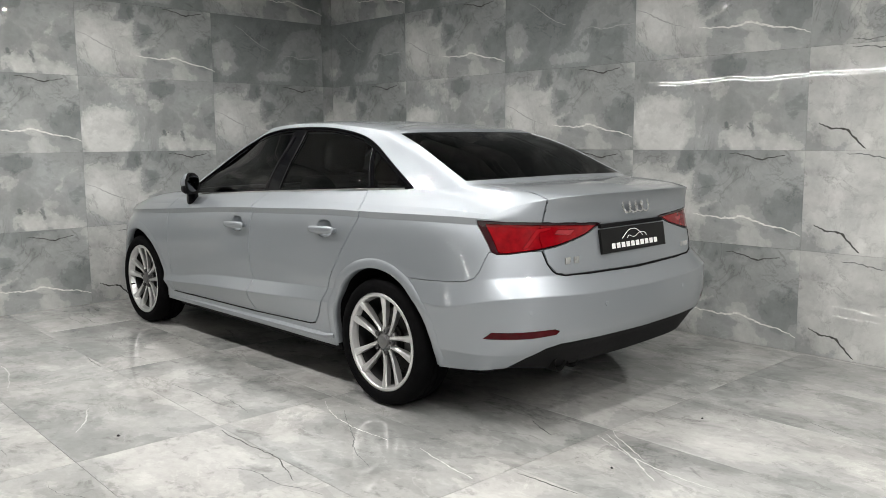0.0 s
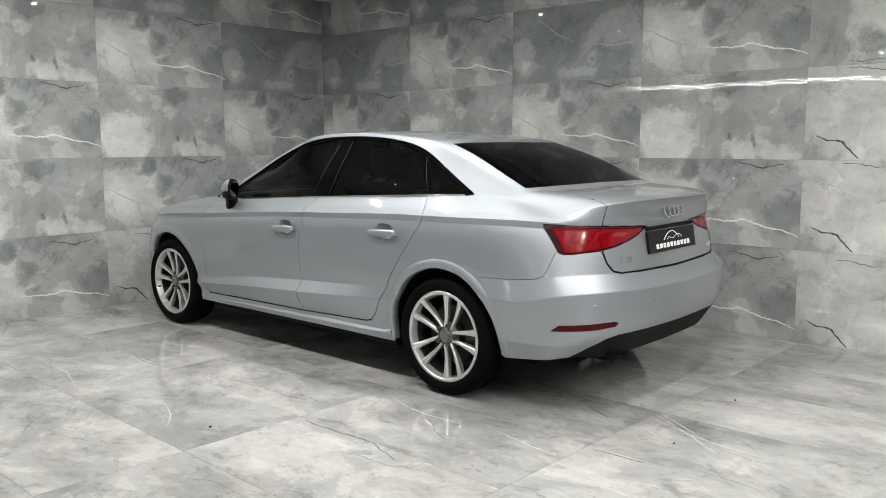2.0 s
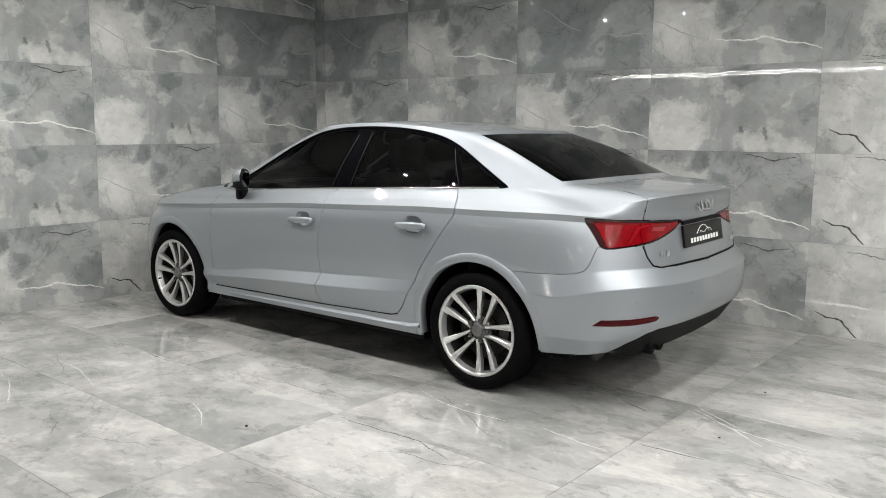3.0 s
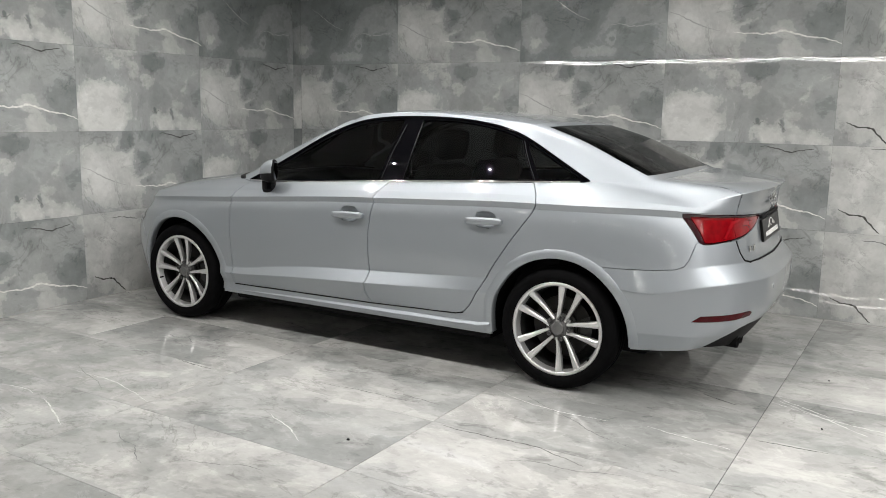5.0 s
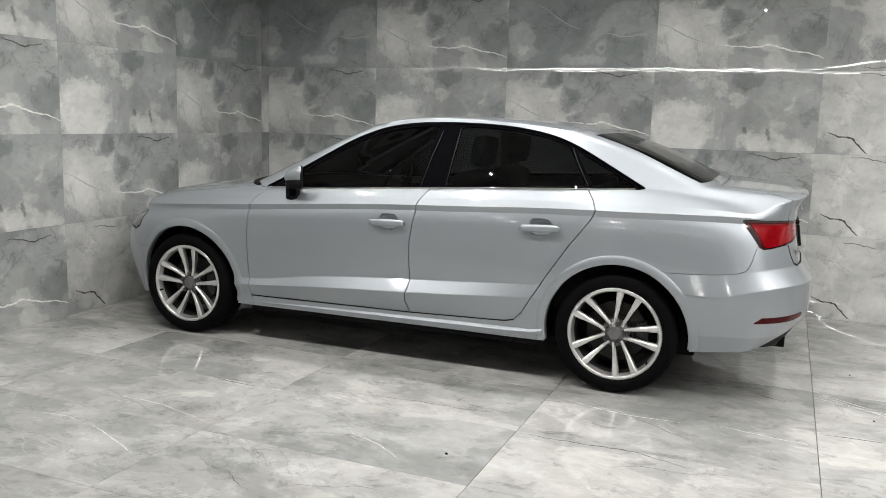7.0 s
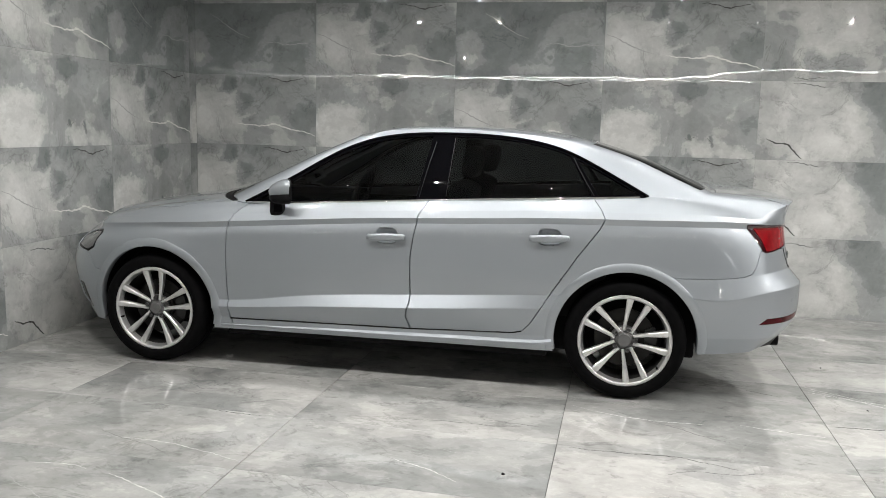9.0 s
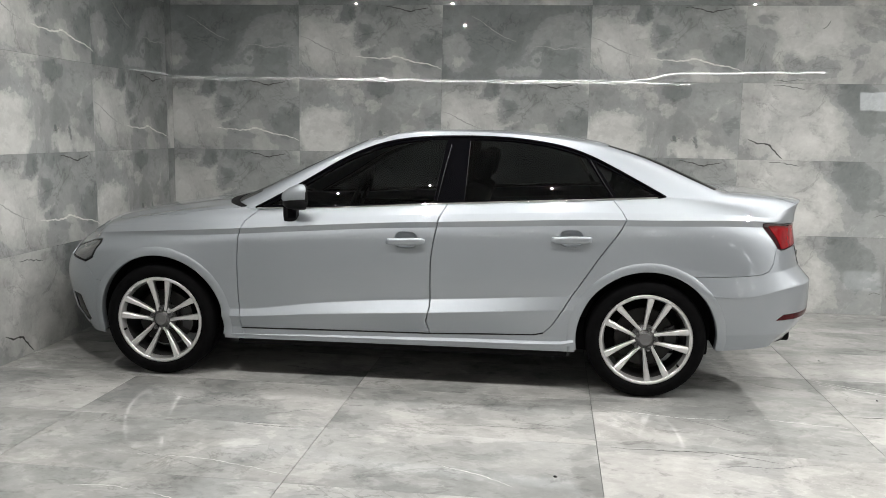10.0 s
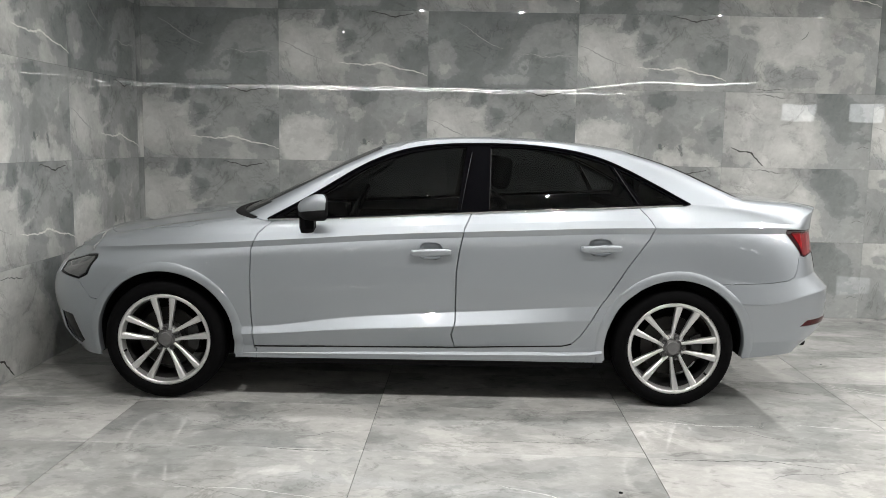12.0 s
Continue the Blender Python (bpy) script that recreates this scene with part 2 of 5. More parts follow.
LED = glowing("led_strip_glow", (1.0, 0.98, 0.93), 90.0)
LENS = glowing("downlight_lens_glow", (1.0, 0.98, 0.93), 40.0)
DAY = glowing("daylight_pane", (0.95, 0.98, 1.0), 4.5)

# car materials
def car_paint():
    m, nt, p = material("silver_metallic_paint")
    p.inputs["Metallic"].default_value = 0.85
    p.inputs["Roughness"].default_value = 0.52
    p.inputs["Coat Weight"].default_value = 1.0
    p.inputs["Coat Roughness"].default_value = 0.05
    p.inputs["Coat IOR"].default_value = 1.65
    tex = nt.nodes.new("ShaderNodeTexCoord")
    flake = node(nt, "ShaderNodeTexNoise", Scale=900.0, Detail=2.0)
    nt.links.new(tex.outputs["Object"], flake.inputs["Vector"])
    nt.links.new(ramp(nt, flake.outputs[0], [(0.35, (0.316, 0.340, 0.364)), (0.65, (0.365, 0.393, 0.420))]).outputs[0], p.inputs["Base Color"])
    return m


def tinted(name, tint, gloss=0.0, index=1.42):
    """A thin tinted pane: clear gloss over see-through colour."""
    m, nt, p = material(name)
    nt.nodes.remove(p)
    see = node(nt, "ShaderNodeBsdfTransparent", Color=(*tint, 1))
    shine = node(nt, "ShaderNodeBsdfGlossy", Roughness=gloss)
    edge = node(nt, "ShaderNodeFresnel", IOR=index)
    mix = nt.nodes.new("ShaderNodeMixShader")
    for a, b in ((edge.outputs[0], mix.inputs[0]), (see.outputs[0], mix.inputs[1]), (shine.outputs[0], mix.inputs[2]), (mix.outputs[0], nt.nodes["Material Output"].inputs[0])):
        nt.links.new(a, b)
    return m


PAINT = car_paint()
GLASS = tinted("tinted_glass", (0.17, 0.18, 0.182), 0.0, 1.38)
GLASS_REAR = tinted("dark_tinted_glass", (0.05, 0.053, 0.054), 0.0, 1.16)
RED_LENS = plain("red_lamp_plastic", (0.18, 0.0012, 0.004), 0.10, coat=0.5, grain=0.25, scale=40, spec=0.1)
RED_DEEP = plain("deep_red_lamp_plastic", (0.050, 0.0006, 0.0025), 0.12, coat=0.25, grain=0.25, scale=40, spec=0.1)
# Brighter red for a streak of reflection painted onto the tail lamps.
RED_STREAK = plain("reflection_streak_red", (0.23, 0.004, 0.008), 0.10, coat=0.8, grain=0.2, scale=40, spec=0.1)
RED_PALE = plain("pale_red_lamp_plastic", (0.25, 0.022, 0.028), 0.12, coat=0.8, grain=0.1, spec=0.1)
SMOKED = plain("smoked_lamp_rim", (0.022, 0.002, 0.004), 0.06, coat=0.5, grain=0.2)
GLOSS_BLACK = plain("gloss_black_trim", (0.002, 0.002, 0.0028), 0.035, grain=0.1, scale=5, spec=0.10)
SATIN_BLACK = plain("black_plastic", (0.005, 0.005, 0.0055), 0.6, grain=0.2, spec=0.10)
RUBBER = plain("tyre_rubber", (0.0035, 0.0035, 0.0038), 0.75, grain=0.3, scale=30, spec=0.04)
ALLOY = plain("silver_alloy", (0.68, 0.68, 0.675), 0.32, metal=0.85, coat=0.0, grain=0.02, scale=9)
DARK_ALLOY = plain("rim_barrel_grey", (0.03, 0.03, 0.03), 0.45, metal=0.4, grain=0.2, scale=9)
STEEL = plain("brake_steel", (0.020, 0.019, 0.018), 0.45, metal=0.8, grain=0.1, scale=9)
CHROME = plain("chrome", (0.80, 0.80, 0.80), 0.07, metal=1.0, grain=0.03)
CABIN = plain("black_cabin_fabric", (0.013, 0.013, 0.014), 0.85, grain=0.3, scale=200)
PLATE_BLACK = plain("black_plate", (0.006, 0.006, 0.006), 0.35, grain=0.2, spec=0.2)
DARK_STEEL = plain("near_black_exhaust_steel", (0.004, 0.004, 0.004), 0.6, grain=0.3, scale=30, spec=0.06)
PLATE_WHITE = plain("white_print", (0.85, 0.85, 0.84), 0.4, grain=0.03)
HEADLAMP = plain("headlamp_grey", (0.055, 0.058, 0.062), 0.12, metal=0.4, coat=1.0, grain=0.4, scale=22)
PANE_EDGE = plain("dark_grey_pane_edge", (0.030, 0.031, 0.033), 0.5, grain=0.1, spec=0.2)
BOLT_GREY = plain("dull_grey_bolt", (0.05, 0.05, 0.05), 0.5, metal=0.3, grain=0.2)
GREY_CAP = plain("grey_wheel_cap", (0.15, 0.15, 0.15), 0.35, metal=0.6, grain=0.1)


# ---- building helpers ----
def part(name, bm, mat, parent=None, label="", smooth=False, at=None):
    """Links a bmesh as one mesh object, under a thing or a part."""
    me = bpy.data.meshes.new(name)
    bmesh.ops.recalc_face_normals(bm, faces=bm.faces)
    bm.to_mesh(me)
    bm.free()
    return mesh_part(name, me, mat, parent, label, smooth, at)


def mesh_part(name, me, mat, parent=None, label="", smooth=False, at=None):
    me.materials.append(mat)
    if smooth:
        me.polygons.foreach_set("use_smooth", [True] * len(me.polygons))
    ob = new(name, me)
    if at is not None:
        ob.matrix_world = at
    if parent is not None:
        ob.parent = parent
    if label:
        ob["label"] = label
    return ob


def box(bm, x0, x1, y0, y1, z0, z1, bevel=0.0):
    geom = bmesh.ops.create_cube(bm, size=1.0, matrix=Matrix.LocRotScale(((x0 + x1) / 2, (y0 + y1) / 2, (z0 + z1) / 2), None, (abs(x1 - x0), abs(y1 - y0), abs(z1 - z0))))
    if bevel:
        edges = list({e for v in geom["verts"] for e in v.link_edges})
        bmesh.ops.bevel(bm, geom=edges, offset=bevel, segments=2, affect="EDGES", profile=0.6)
    return bm


def lathe(bm, profile, steps=48, axis="y", closed=True):
    """Turns a profile of (radius, along) round the axis."""
    rings = []
    for r, a in profile:
        ring = []
        for k in range(steps):
            c, s = math.cos(2 * math.pi * k / steps), math.sin(2 * math.pi * k / steps)
            ring.append(bm.verts.new((r * c, a, r * s) if axis == "y" else (r * c, r * s, a)))
        rings.append(ring)
    for a, b in zip(rings, rings[1:]):
        for k in range(steps):
            bm.faces.new((a[k], a[(k + 1) % steps], b[(k + 1) % steps], b[k]))
    if closed:
        bm.faces.new(rings[0][::-1])
        bm.faces.new(rings[-1])
    return bm


def tube(bm, points, radius, sides=8):
    """A round bar along points."""
    rings, pts = [], [Vector(p) for p in points]
    for k, p in enumerate(pts):
        d = (pts[min(k + 1, len(pts) - 1)] - pts[max(k - 1, 0)]).normalized()
        a = d.cross(Vector((0, 0, 1)) if abs(d.z) < 0.9 else Vector((1, 0, 0))).normalized()
        b = d.cross(a)
        rings.append([bm.verts.new(p + radius * (math.cos(t) * a + math.sin(t) * b)) for t in [2 * math.pi * i / sides for i in range(sides)]])
    for a, b in zip(rings, rings[1:]):
        for k in range(sides):
            bm.faces.new((a[k], a[(k + 1) % sides], b[(k + 1) % sides], b[k]))
    bm.faces.new(rings[0][::-1])
    bm.faces.new(rings[-1])
    return bm


def spline(xs, ys):
    """A natural cubic spline through the points, as a function of an array."""
    xs, ys = np.asarray(xs, float), np.asarray(ys, float)
    n, h = len(xs), np.diff(xs)
    a, r = np.eye(n), np.zeros(n)
    for i in range(1, n - 1):
        a[i, i - 1:i + 2] = h[i - 1], 2 * (h[i - 1] + h[i]), h[i]
        r[i] = 6 * ((ys[i + 1] - ys[i]) / h[i] - (ys[i] - ys[i - 1]) / h[i - 1])
    s = np.linalg.solve(a, r)

    def at(x):
        x = np.asarray(x, float)
        i = np.clip(np.searchsorted(xs, x, side="right") - 1, 0, n - 2)
        d, e = x - xs[i], xs[i + 1] - x
        return (s[i] * e**3 + s[i + 1] * d**3) / (6 * h[i]) + (ys[i] / h[i] - s[i] * h[i] / 6) * e + (ys[i + 1] / h[i] - s[i + 1] * h[i] / 6) * d
    return at


def smooth_line(points, step=0.03, closed=False):
    """A finely stepped curve through 2-D points."""
    p = np.array(points, float)
    if closed:
        p = np.vstack([p[-2:], p, p[:2]])
    d = np.r_[0, np.cumsum(np.linalg.norm(np.diff(p, axis=0), axis=1))]
    fx, fz = spline(d, p[:, 0]), spline(d, p[:, 1])
    lo, hi = (d[2], d[-2]) if closed else (0.0, d[-1])
    t = np.linspace(lo, hi, max(3, int((hi - lo) / step)))
    out = list(zip(fx(t).tolist(), fz(t).tolist()))
    return out[:-1] if closed else out


# ---- the room ----
def slab(name, x0, x1, y0, y1, z0, z1, mat, label, category):
    return tagged(part(name, box(bmesh.new(), x0, x1, y0, y1, z0, z1), mat), label, category, kind="structure")


TILE_T = 0.012
wall_back = slab("wall_back", LEFT - 0.2, EAST, BACK + TILE_T, BACK + 0.2, -0.1, TOP, GROUT, "grey grout bed of the marble tiled showroom wall", "wall")
wall_left = slab("wall_left", LEFT - 0.14, LEFT - TILE_T, LEFT_END, BACK + TILE_T, -0.1, TOP, GROUT, "grey grout bed of the marble tiled side wall", "wall")
floor = slab("floor", WEST, EAST, SOUTH, BACK + TILE_T, -0.15, -TILE_T, GROUT, "grey grout bed under polished marble floor tiles", "floor")
slab("ceiling", WEST - 0.2, EAST + 0.2, SOUTH - 0.2, BACK + 0.2, TOP, TOP + 0.15, PLASTER, "smooth white plaster ceiling with recessed downlights", "ceiling")
slab("wall_far_west", WEST - 0.2, WEST, SOUTH, BACK, -0.1, TOP, FAR_WALL, "plain grey showroom wall", "wall")
slab("wall_north_west", WEST, LEFT - 0.14, BACK, BACK + 0.2, -0.1, TOP, FAR_WALL, "plain grey showroom wall", "wall")
slab("wall_far_east", EAST, EAST + 0.2, SOUTH, BACK + 0.2, -0.1, TOP, FAR_WALL, "plain grey showroom wall", "wall")
slab("wall_far_south", WEST, EAST, SOUTH - 0.2, SOUTH, -0.1, TOP, FAR_WALL, "plain grey showroom wall with high windows", "wall")


def window_high(name, x):
    root = tagged(new(name), "high daylit window in a grey wall", "window", kind="structure")
    root.location = (x, SOUTH, 2.36)
    bm = bmesh.new()
    for a in ((-0.52, 0.52, -0.28, -0.24), (-0.52, 0.52, 0.24, 0.28), (-0.52, -0.48, -0.24, 0.24), (0.48, 0.52, -0.24, 0.24)):
        box(bm, a[0], a[1], 0.003, 0.05, a[2], a[3])
    part("window_frame", bm, SATIN_BLACK, root)
    part("pane", box(bmesh.new(), -0.48, 0.48, 0.003, 0.02, -0.24, 0.24), DAY, root)


window_high("window_1", 9.6)
window_high("window_2", 11.45)


def led_strip(points):
    """An aluminium channel with a glowing strip, under the ceiling."""
    root = tagged(new("led_strip"), "glowing white led strip in a slim ceiling channel", "light strip", "led strips on the ceiling")
    bm, glow = bmesh.new(), bmesh.new()
    for target, half, z0, z1 in ((bm, 0.022, TOP - 0.010, TOP), (glow, 0.014, TOP - 0.014, TOP - 0.010)):
        rows = []
        for k, p in enumerate(points):
            a, b = Vector(points[max(k - 1, 0)]), Vector(points[min(k + 1, len(points) - 1)])
            d = (b - a).normalized()
            n = Vector((-d.y, d.x)) * half
            p = Vector(p)
            rows.append([target.verts.new((*(p + n), z0)), target.verts.new((*(p - n), z0)), target.verts.new((*(p - n), z1)), target.verts.new((*(p + n), z1))])
        for a, b in zip(rows, rows[1:]):
            for k in range(4):
                target.faces.new((a[k], a[(k + 1) % 4], b[(k + 1) % 4], b[k]))
        target.faces.new(rows[0][::-1])
        target.faces.new(rows[-1])
    part("channel", bm, ALLOY, root)
    part("diffuser", glow, LED, root)


led_strip([(x, -13.1) for x in np.linspace(-8.5, 4.6, 12)])
led_strip([(x, -12.2) for x in np.linspace(-8.5, 2.6, 10)] + smooth_line([(2.8, -12.15), (3.3, -11.5), (3.6, -10.2), (4.2, -9.4), (5.4, -9.3), (6.4, -8.9)], 0.15))


def downlight():
    root = tagged(new("ceiling_downlight"), "small round white recessed downlight switched on", "downlight", "downlights in the ceiling")
    part("trim_ring", lathe(bmesh.new(), [(0.045, 0.0), (0.045, -0.004), (0.040, -0.007), (0.014, -0.003), (0.014, 0.0)], 24, "z", False), PLASTER, root, smooth=True)
    part("lens", lathe(bmesh.new(), [(0.0135, 0.0), (0.0135, -0.003)], 24, "z"), LENS, root)
    return root


first_downlight = downlight()
spots = [(x, y) for x, y, watts in LAMPS] + [(x, y) for y in (-9.1,) for x in (-5.0, -1.5, 2.0, 5.5)]
first_downlight.location = (spots[0][0], spots[0][1], TOP)
for lx, ly in spots[1:]:
    copy_thing(first_downlight, pose(lx, ly, TOP))


# ---- the car: one body surface lofted through its character lines, then cut into panels ----
car = tagged(new("sedan_car"), "silver metallic four-door sedan parked beside the marble walls", "car")
COLS = 17
SIDE_X = {4: 1.93, 5: 1.70, 6: 1.32, 7: 0.94, 8: 0.48, 9: 0.0, 10: -0.48, 11: -0.92, 12: -1.32, 13: -1.66}


def line(rear, front, width, height, xs=None, corner=((0.0, 0.0), (0.014, 0.37), (0.062, 0.60), (0.155, 0.755))):
    """A character line round half the car, from the middle of the tail to the middle of the nose. rear, front: x at the middle.
    width, height: {column: value}, filled in between. corner: how far the tail's rounding draws back, and its half-widths."""
    cols = np.arange(COLS)
    w = np.interp(cols, sorted(width), [width[k] for k in sorted(width)])
    z = np.interp(cols, sorted(height), [height[k] for k in sorted(height)])
    x = np.zeros(COLS)
    for k, v in (xs or SIDE_X).items():
        x[k] = v
    if xs is None:
        s = w[4] / 0.845
        for k, (dx, ww) in enumerate(corner):
            x[k], w[k] = rear - dx, ww * s ** (0.0, 0.2, 0.3, 0.6)[k]
        f = w[13] / 0.815
        for k, (dx, ww) in ((16, (0.0, 0.0)), (15, (0.10, 0.40)), (14, (0.26, 0.665))):
            x[k], w[k] = front + dx, ww * f
    return np.stack([x, w, z], 1)


LINES = [
    # 0 underside lip
    line(2.142, -2.09, {4: .782, 5: .806, 6: .825, 7: .842, 8: .837, 11: .835, 13: .785}, {0: .275, 1: .275, 2: .278, 3: .288, 4: .282, 5: .258, 6: .235, 7: .228, 11: .222, 13: .21, 16: .20}),
    # 1 sill top
    line(2.203, -2.15, {4: .832, 5: .842, 7: .848, 8: .842, 11: .838, 13: .795}, {0: .370, 3: .362, 4: .362, 5: .350, 6: .325, 7: .31, 9: .30, 11: .29, 13: .30, 16: .30}),
    # 2 lower edge of the door flare
    line(2.246, -2.17, {4: .838, 5: .858, 6: .872, 7: .878, 8: .896, 9: .900, 11: .868, 12: .872, 13: .815}, {0: .44, 4: .43, 6: .44, 7: .458, 8: .437, 9: .412, 10: .383, 11: .353, 12: .37, 13: .40, 16: .42}),
    # 3 upper edge of the door flare
    line(2.257, -2.185, {4: .848, 5: .870, 6: .882, 7: .866, 8: .857, 9: .854, 11: .852, 12: .882, 13: .815}, {0: .53, 4: .525, 6: .54, 7: .532, 9: .476, 10: .436, 11: .391, 12: .46, 13: .49, 16: .52}),
    # 4 bumper edge and widest line
    line(2.256, -2.17, {4: .854, 5: .876, 6: .888, 7: .880, 9: .876, 11: .868, 12: .885, 13: .81}, {0: .605, 2: .620, 3: .617, 4: .585, 5: .553, 6: .60, 9: .62, 11: .58, 12: .62, 13: .60, 16: .60}),
    # 5 bumper ledge
    line(2.188, -2.12, {4: .824, 5: .856, 6: .872, 7: .876, 9: .876, 11: .866, 12: .868, 13: .80}, {0: .682, 2: .694, 3: .692, 4: .680, 5: .665, 6: .73, 9: .75, 11: .72, 13: .68, 16: .66}),
    # 6 waist
    line(2.165, -2.08, {4: .786, 5: .843, 6: .864, 7: .872, 9: .872, 11: .861, 12: .848, 13: .775}, {0: .80, 4: .82, 5: .84, 7: .84, 9: .82, 11: .77, 13: .72, 16: .70}),
    # 7 hollow below the shoulder
    line(2.150, -2.04, {4: .748, 5: .824, 6: .852, 7: .861, 9: .861, 11: .849, 12: .828, 13: .755}, {0: .888, 4: .908, 5: .914, 7: .902, 9: .863, 11: .801, 13: .755, 16: .72}),
    # 8 shoulder crease
    line(2.155, -2.03, {4: .759, 5: .836, 6: .864, 7: .874, 9: .876, 11: .862, 12: .836, 13: .752}, {0: .925, 3: .932, 4: .938, 5: .945, 7: .933, 9: .893, 11: .832, 13: .78, 16: .735}),
    # 9 spoiler lip and shoulder top
    line(2.200, -1.99, {4: .742, 5: .802, 6: .826, 7: .840, 9: .840, 11: .828, 12: .800, 13: .72}, {0: 1.035, 1: 1.033, 2: 1.018, 3: .982, 4: .958, 5: .972, 7: .968, 9: .928, 11: .868, 13: .815, 16: .755}, corner=((0.0, 0.0), (0.020, 0.37), (0.098, 0.60), (0.205, 0.745))),
    # 10 deck and bonnet edge
    line(2.06, -1.70, {0: 0, 1: .36, 2: .555, 3: .632, 4: .690, 5: .745, 6: .780, 7: .800, 9: .803, 11: .795, 12: .745, 13: .655, 14: .50, 15: .27, 16: 0}, {0: 1.060, 2: 1.050, 3: 1.028, 4: 1.006, 5: 1.010, 7: .998, 9: .955, 11: .905, 12: .900, 13: .862, 15: .865, 16: .865},
         xs={0: 2.06, 1: 2.045, 2: 2.0, 3: 1.92, 4: 1.80, 5: 1.62, 6: 1.29, 7: .93, 8: .48, 9: 0.0, 10: -.48, 11: -.90, 12: -1.26, 13: -1.52, 14: -1.64, 15: -1.70, 16: -1.72}),
    # 11 belt line, foot of the panes
    line(1.75, -1.04, {0: 0, 1: .36, 2: .55, 3: .635, 4: .680, 5: .700, 6: .735, 7: .762, 9: .768, 11: .745, 12: .715, 13: .62, 14: .47, 15: .26, 16: 0},
         {0: 1.078, 2: 1.072, 3: 1.066, 4: 1.050, 5: 1.046, 6: 1.043, 7: 1.025, 8: 1.005, 9: .978, 10: .953, 11: .930, 12: .945, 13: .958, 14: .967, 15: .971, 16: .972},
         xs={0: 1.765, 1: 1.755, 2: 1.735, 3: 1.69, 4: 1.58, 5: 1.42, 6: 1.20, 7: .90, 8: .48, 9: 0.0, 10: -.45, 11: -.76, 12: -.88, 13: -.945, 14: -.99, 15: -1.01, 16: -1.015}),
    # 12 lower third of the panes
    line(0, 0, {0: 0, 1: .35, 2: .53, 3: .606, 4: .645, 5: .660, 6: .685, 7: .705, 9: .710, 10: .700, 11: .690, 12: .660, 13: .585, 14: .45, 15: .25, 16: 0},
         {0: 1.165, 2: 1.160, 3: 1.156, 4: 1.150, 5: 1.146, 6: 1.143, 7: 1.138, 9: 1.11, 10: 1.08, 11: 1.055, 12: 1.065, 13: 1.070, 14: 1.073, 15: 1.074, 16: 1.074},
         xs={0: 1.565, 1: 1.558, 2: 1.54, 3: 1.49, 4: 1.40, 5: 1.27, 6: 1.09, 7: .84, 8: .46, 9: 0.04, 10: -.34, 11: -.55, 12: -.66, 13: -.715, 14: -.76, 15: -.785, 16: -.795}),
    # 13 upper third of the panes
    line(0, 0, {0: 0, 1: .34, 2: .505, 3: .572, 4: .600, 5: .602, 6: .616, 7: .628, 9: .629, 10: .624, 11: .616, 12: .608, 13: .55, 14: .43, 15: .24, 16: 0},
         {0: 1.252, 2: 1.248, 3: 1.246, 4: 1.245, 5: 1.245, 6: 1.25, 7: 1.255, 9: 1.235, 10: 1.205, 11: 1.18, 12: 1.190, 13: 1.199, 14: 1.206, 15: 1.210, 16: 1.212},
         xs={0: 1.355, 1: 1.348, 2: 1.33, 3: 1.285, 4: 1.21, 5: 1.10, 6: .95, 7: .74, 8: .43, 9: .09, 10: -.20, 11: -.33, 12: -.415, 13: -.46, 14: -.495, 15: -.515, 16: -.525}),
    # 14 roof edge
    line(0, 0, {0: 0, 1: .32, 2: .46, 3: .512, 4: .532, 5: .538, 6: .546, 7: .553, 9: .551, 10: .546, 11: .542, 12: .536, 13: .50, 14: .40, 15: .22, 16: 0},
         {0: 1.335, 2: 1.328, 3: 1.322, 4: 1.323, 5: 1.333, 6: 1.347, 7: 1.360, 8: 1.370, 9: 1.365, 10: 1.346, 11: 1.323, 12: 1.316, 13: 1.317, 14: 1.326, 15: 1.333, 16: 1.336},
         xs={0: 1.075, 1: 1.072, 2: 1.065, 3: 1.04, 4: .99, 5: .90, 6: .78, 7: .61, 8: .37, 9: .12, 10: -.06, 11: -.13, 12: -.175, 13: -.205, 14: -.225, 15: -.24, 16: -.245}),
    # 15 roof
    line(0, 0, {0: 0, 1: .22, 2: .33, 3: .37, 5: .385, 7: .395, 9: .393, 11: .38, 13: .345, 14: .28, 15: .15, 16: 0},
         {0: 1.350, 3: 1.345, 5: 1.361, 7: 1.379, 8: 1.385, 9: 1.381, 10: 1.371, 11: 1.359, 13: 1.350, 16: 1.356},
         xs={0: .98, 1: .977, 2: .97, 3: .945, 4: .895, 5: .82, 6: .72, 7: .58, 8: .37, 9: .15, 10: .0, 11: -.05, 12: -.08, 13: -.105, 14: -.12, 15: -.13, 16: -.135}),
    # 16 middle of the roof
    line(0, 0, {0: 0, 16: 0}, {0: 1.363, 3: 1.368, 5: 1.376, 7: 1.386, 8: 1.389, 9: 1.386, 11: 1.378, 13: 1.371, 16: 1.368},
         xs={0: .90, 1: .89, 2: .87, 3: .84, 4: .79, 5: .73, 6: .65, 7: .54, 8: .37, 9: .18, 10: .06, 11: .01, 12: -.015, 13: -.03, 14: -.045, 15: -.06, 16: -.07}),
]
NU, NV = 11, 5
CREASES_SIDE, CREASES_TAIL, CREASES_NOSE = (1, 2, 3, 7, 8, 9, 11, 14), (1, 4, 5, 7, 8, 9, 11, 14), (1, 8, 9, 11, 14)


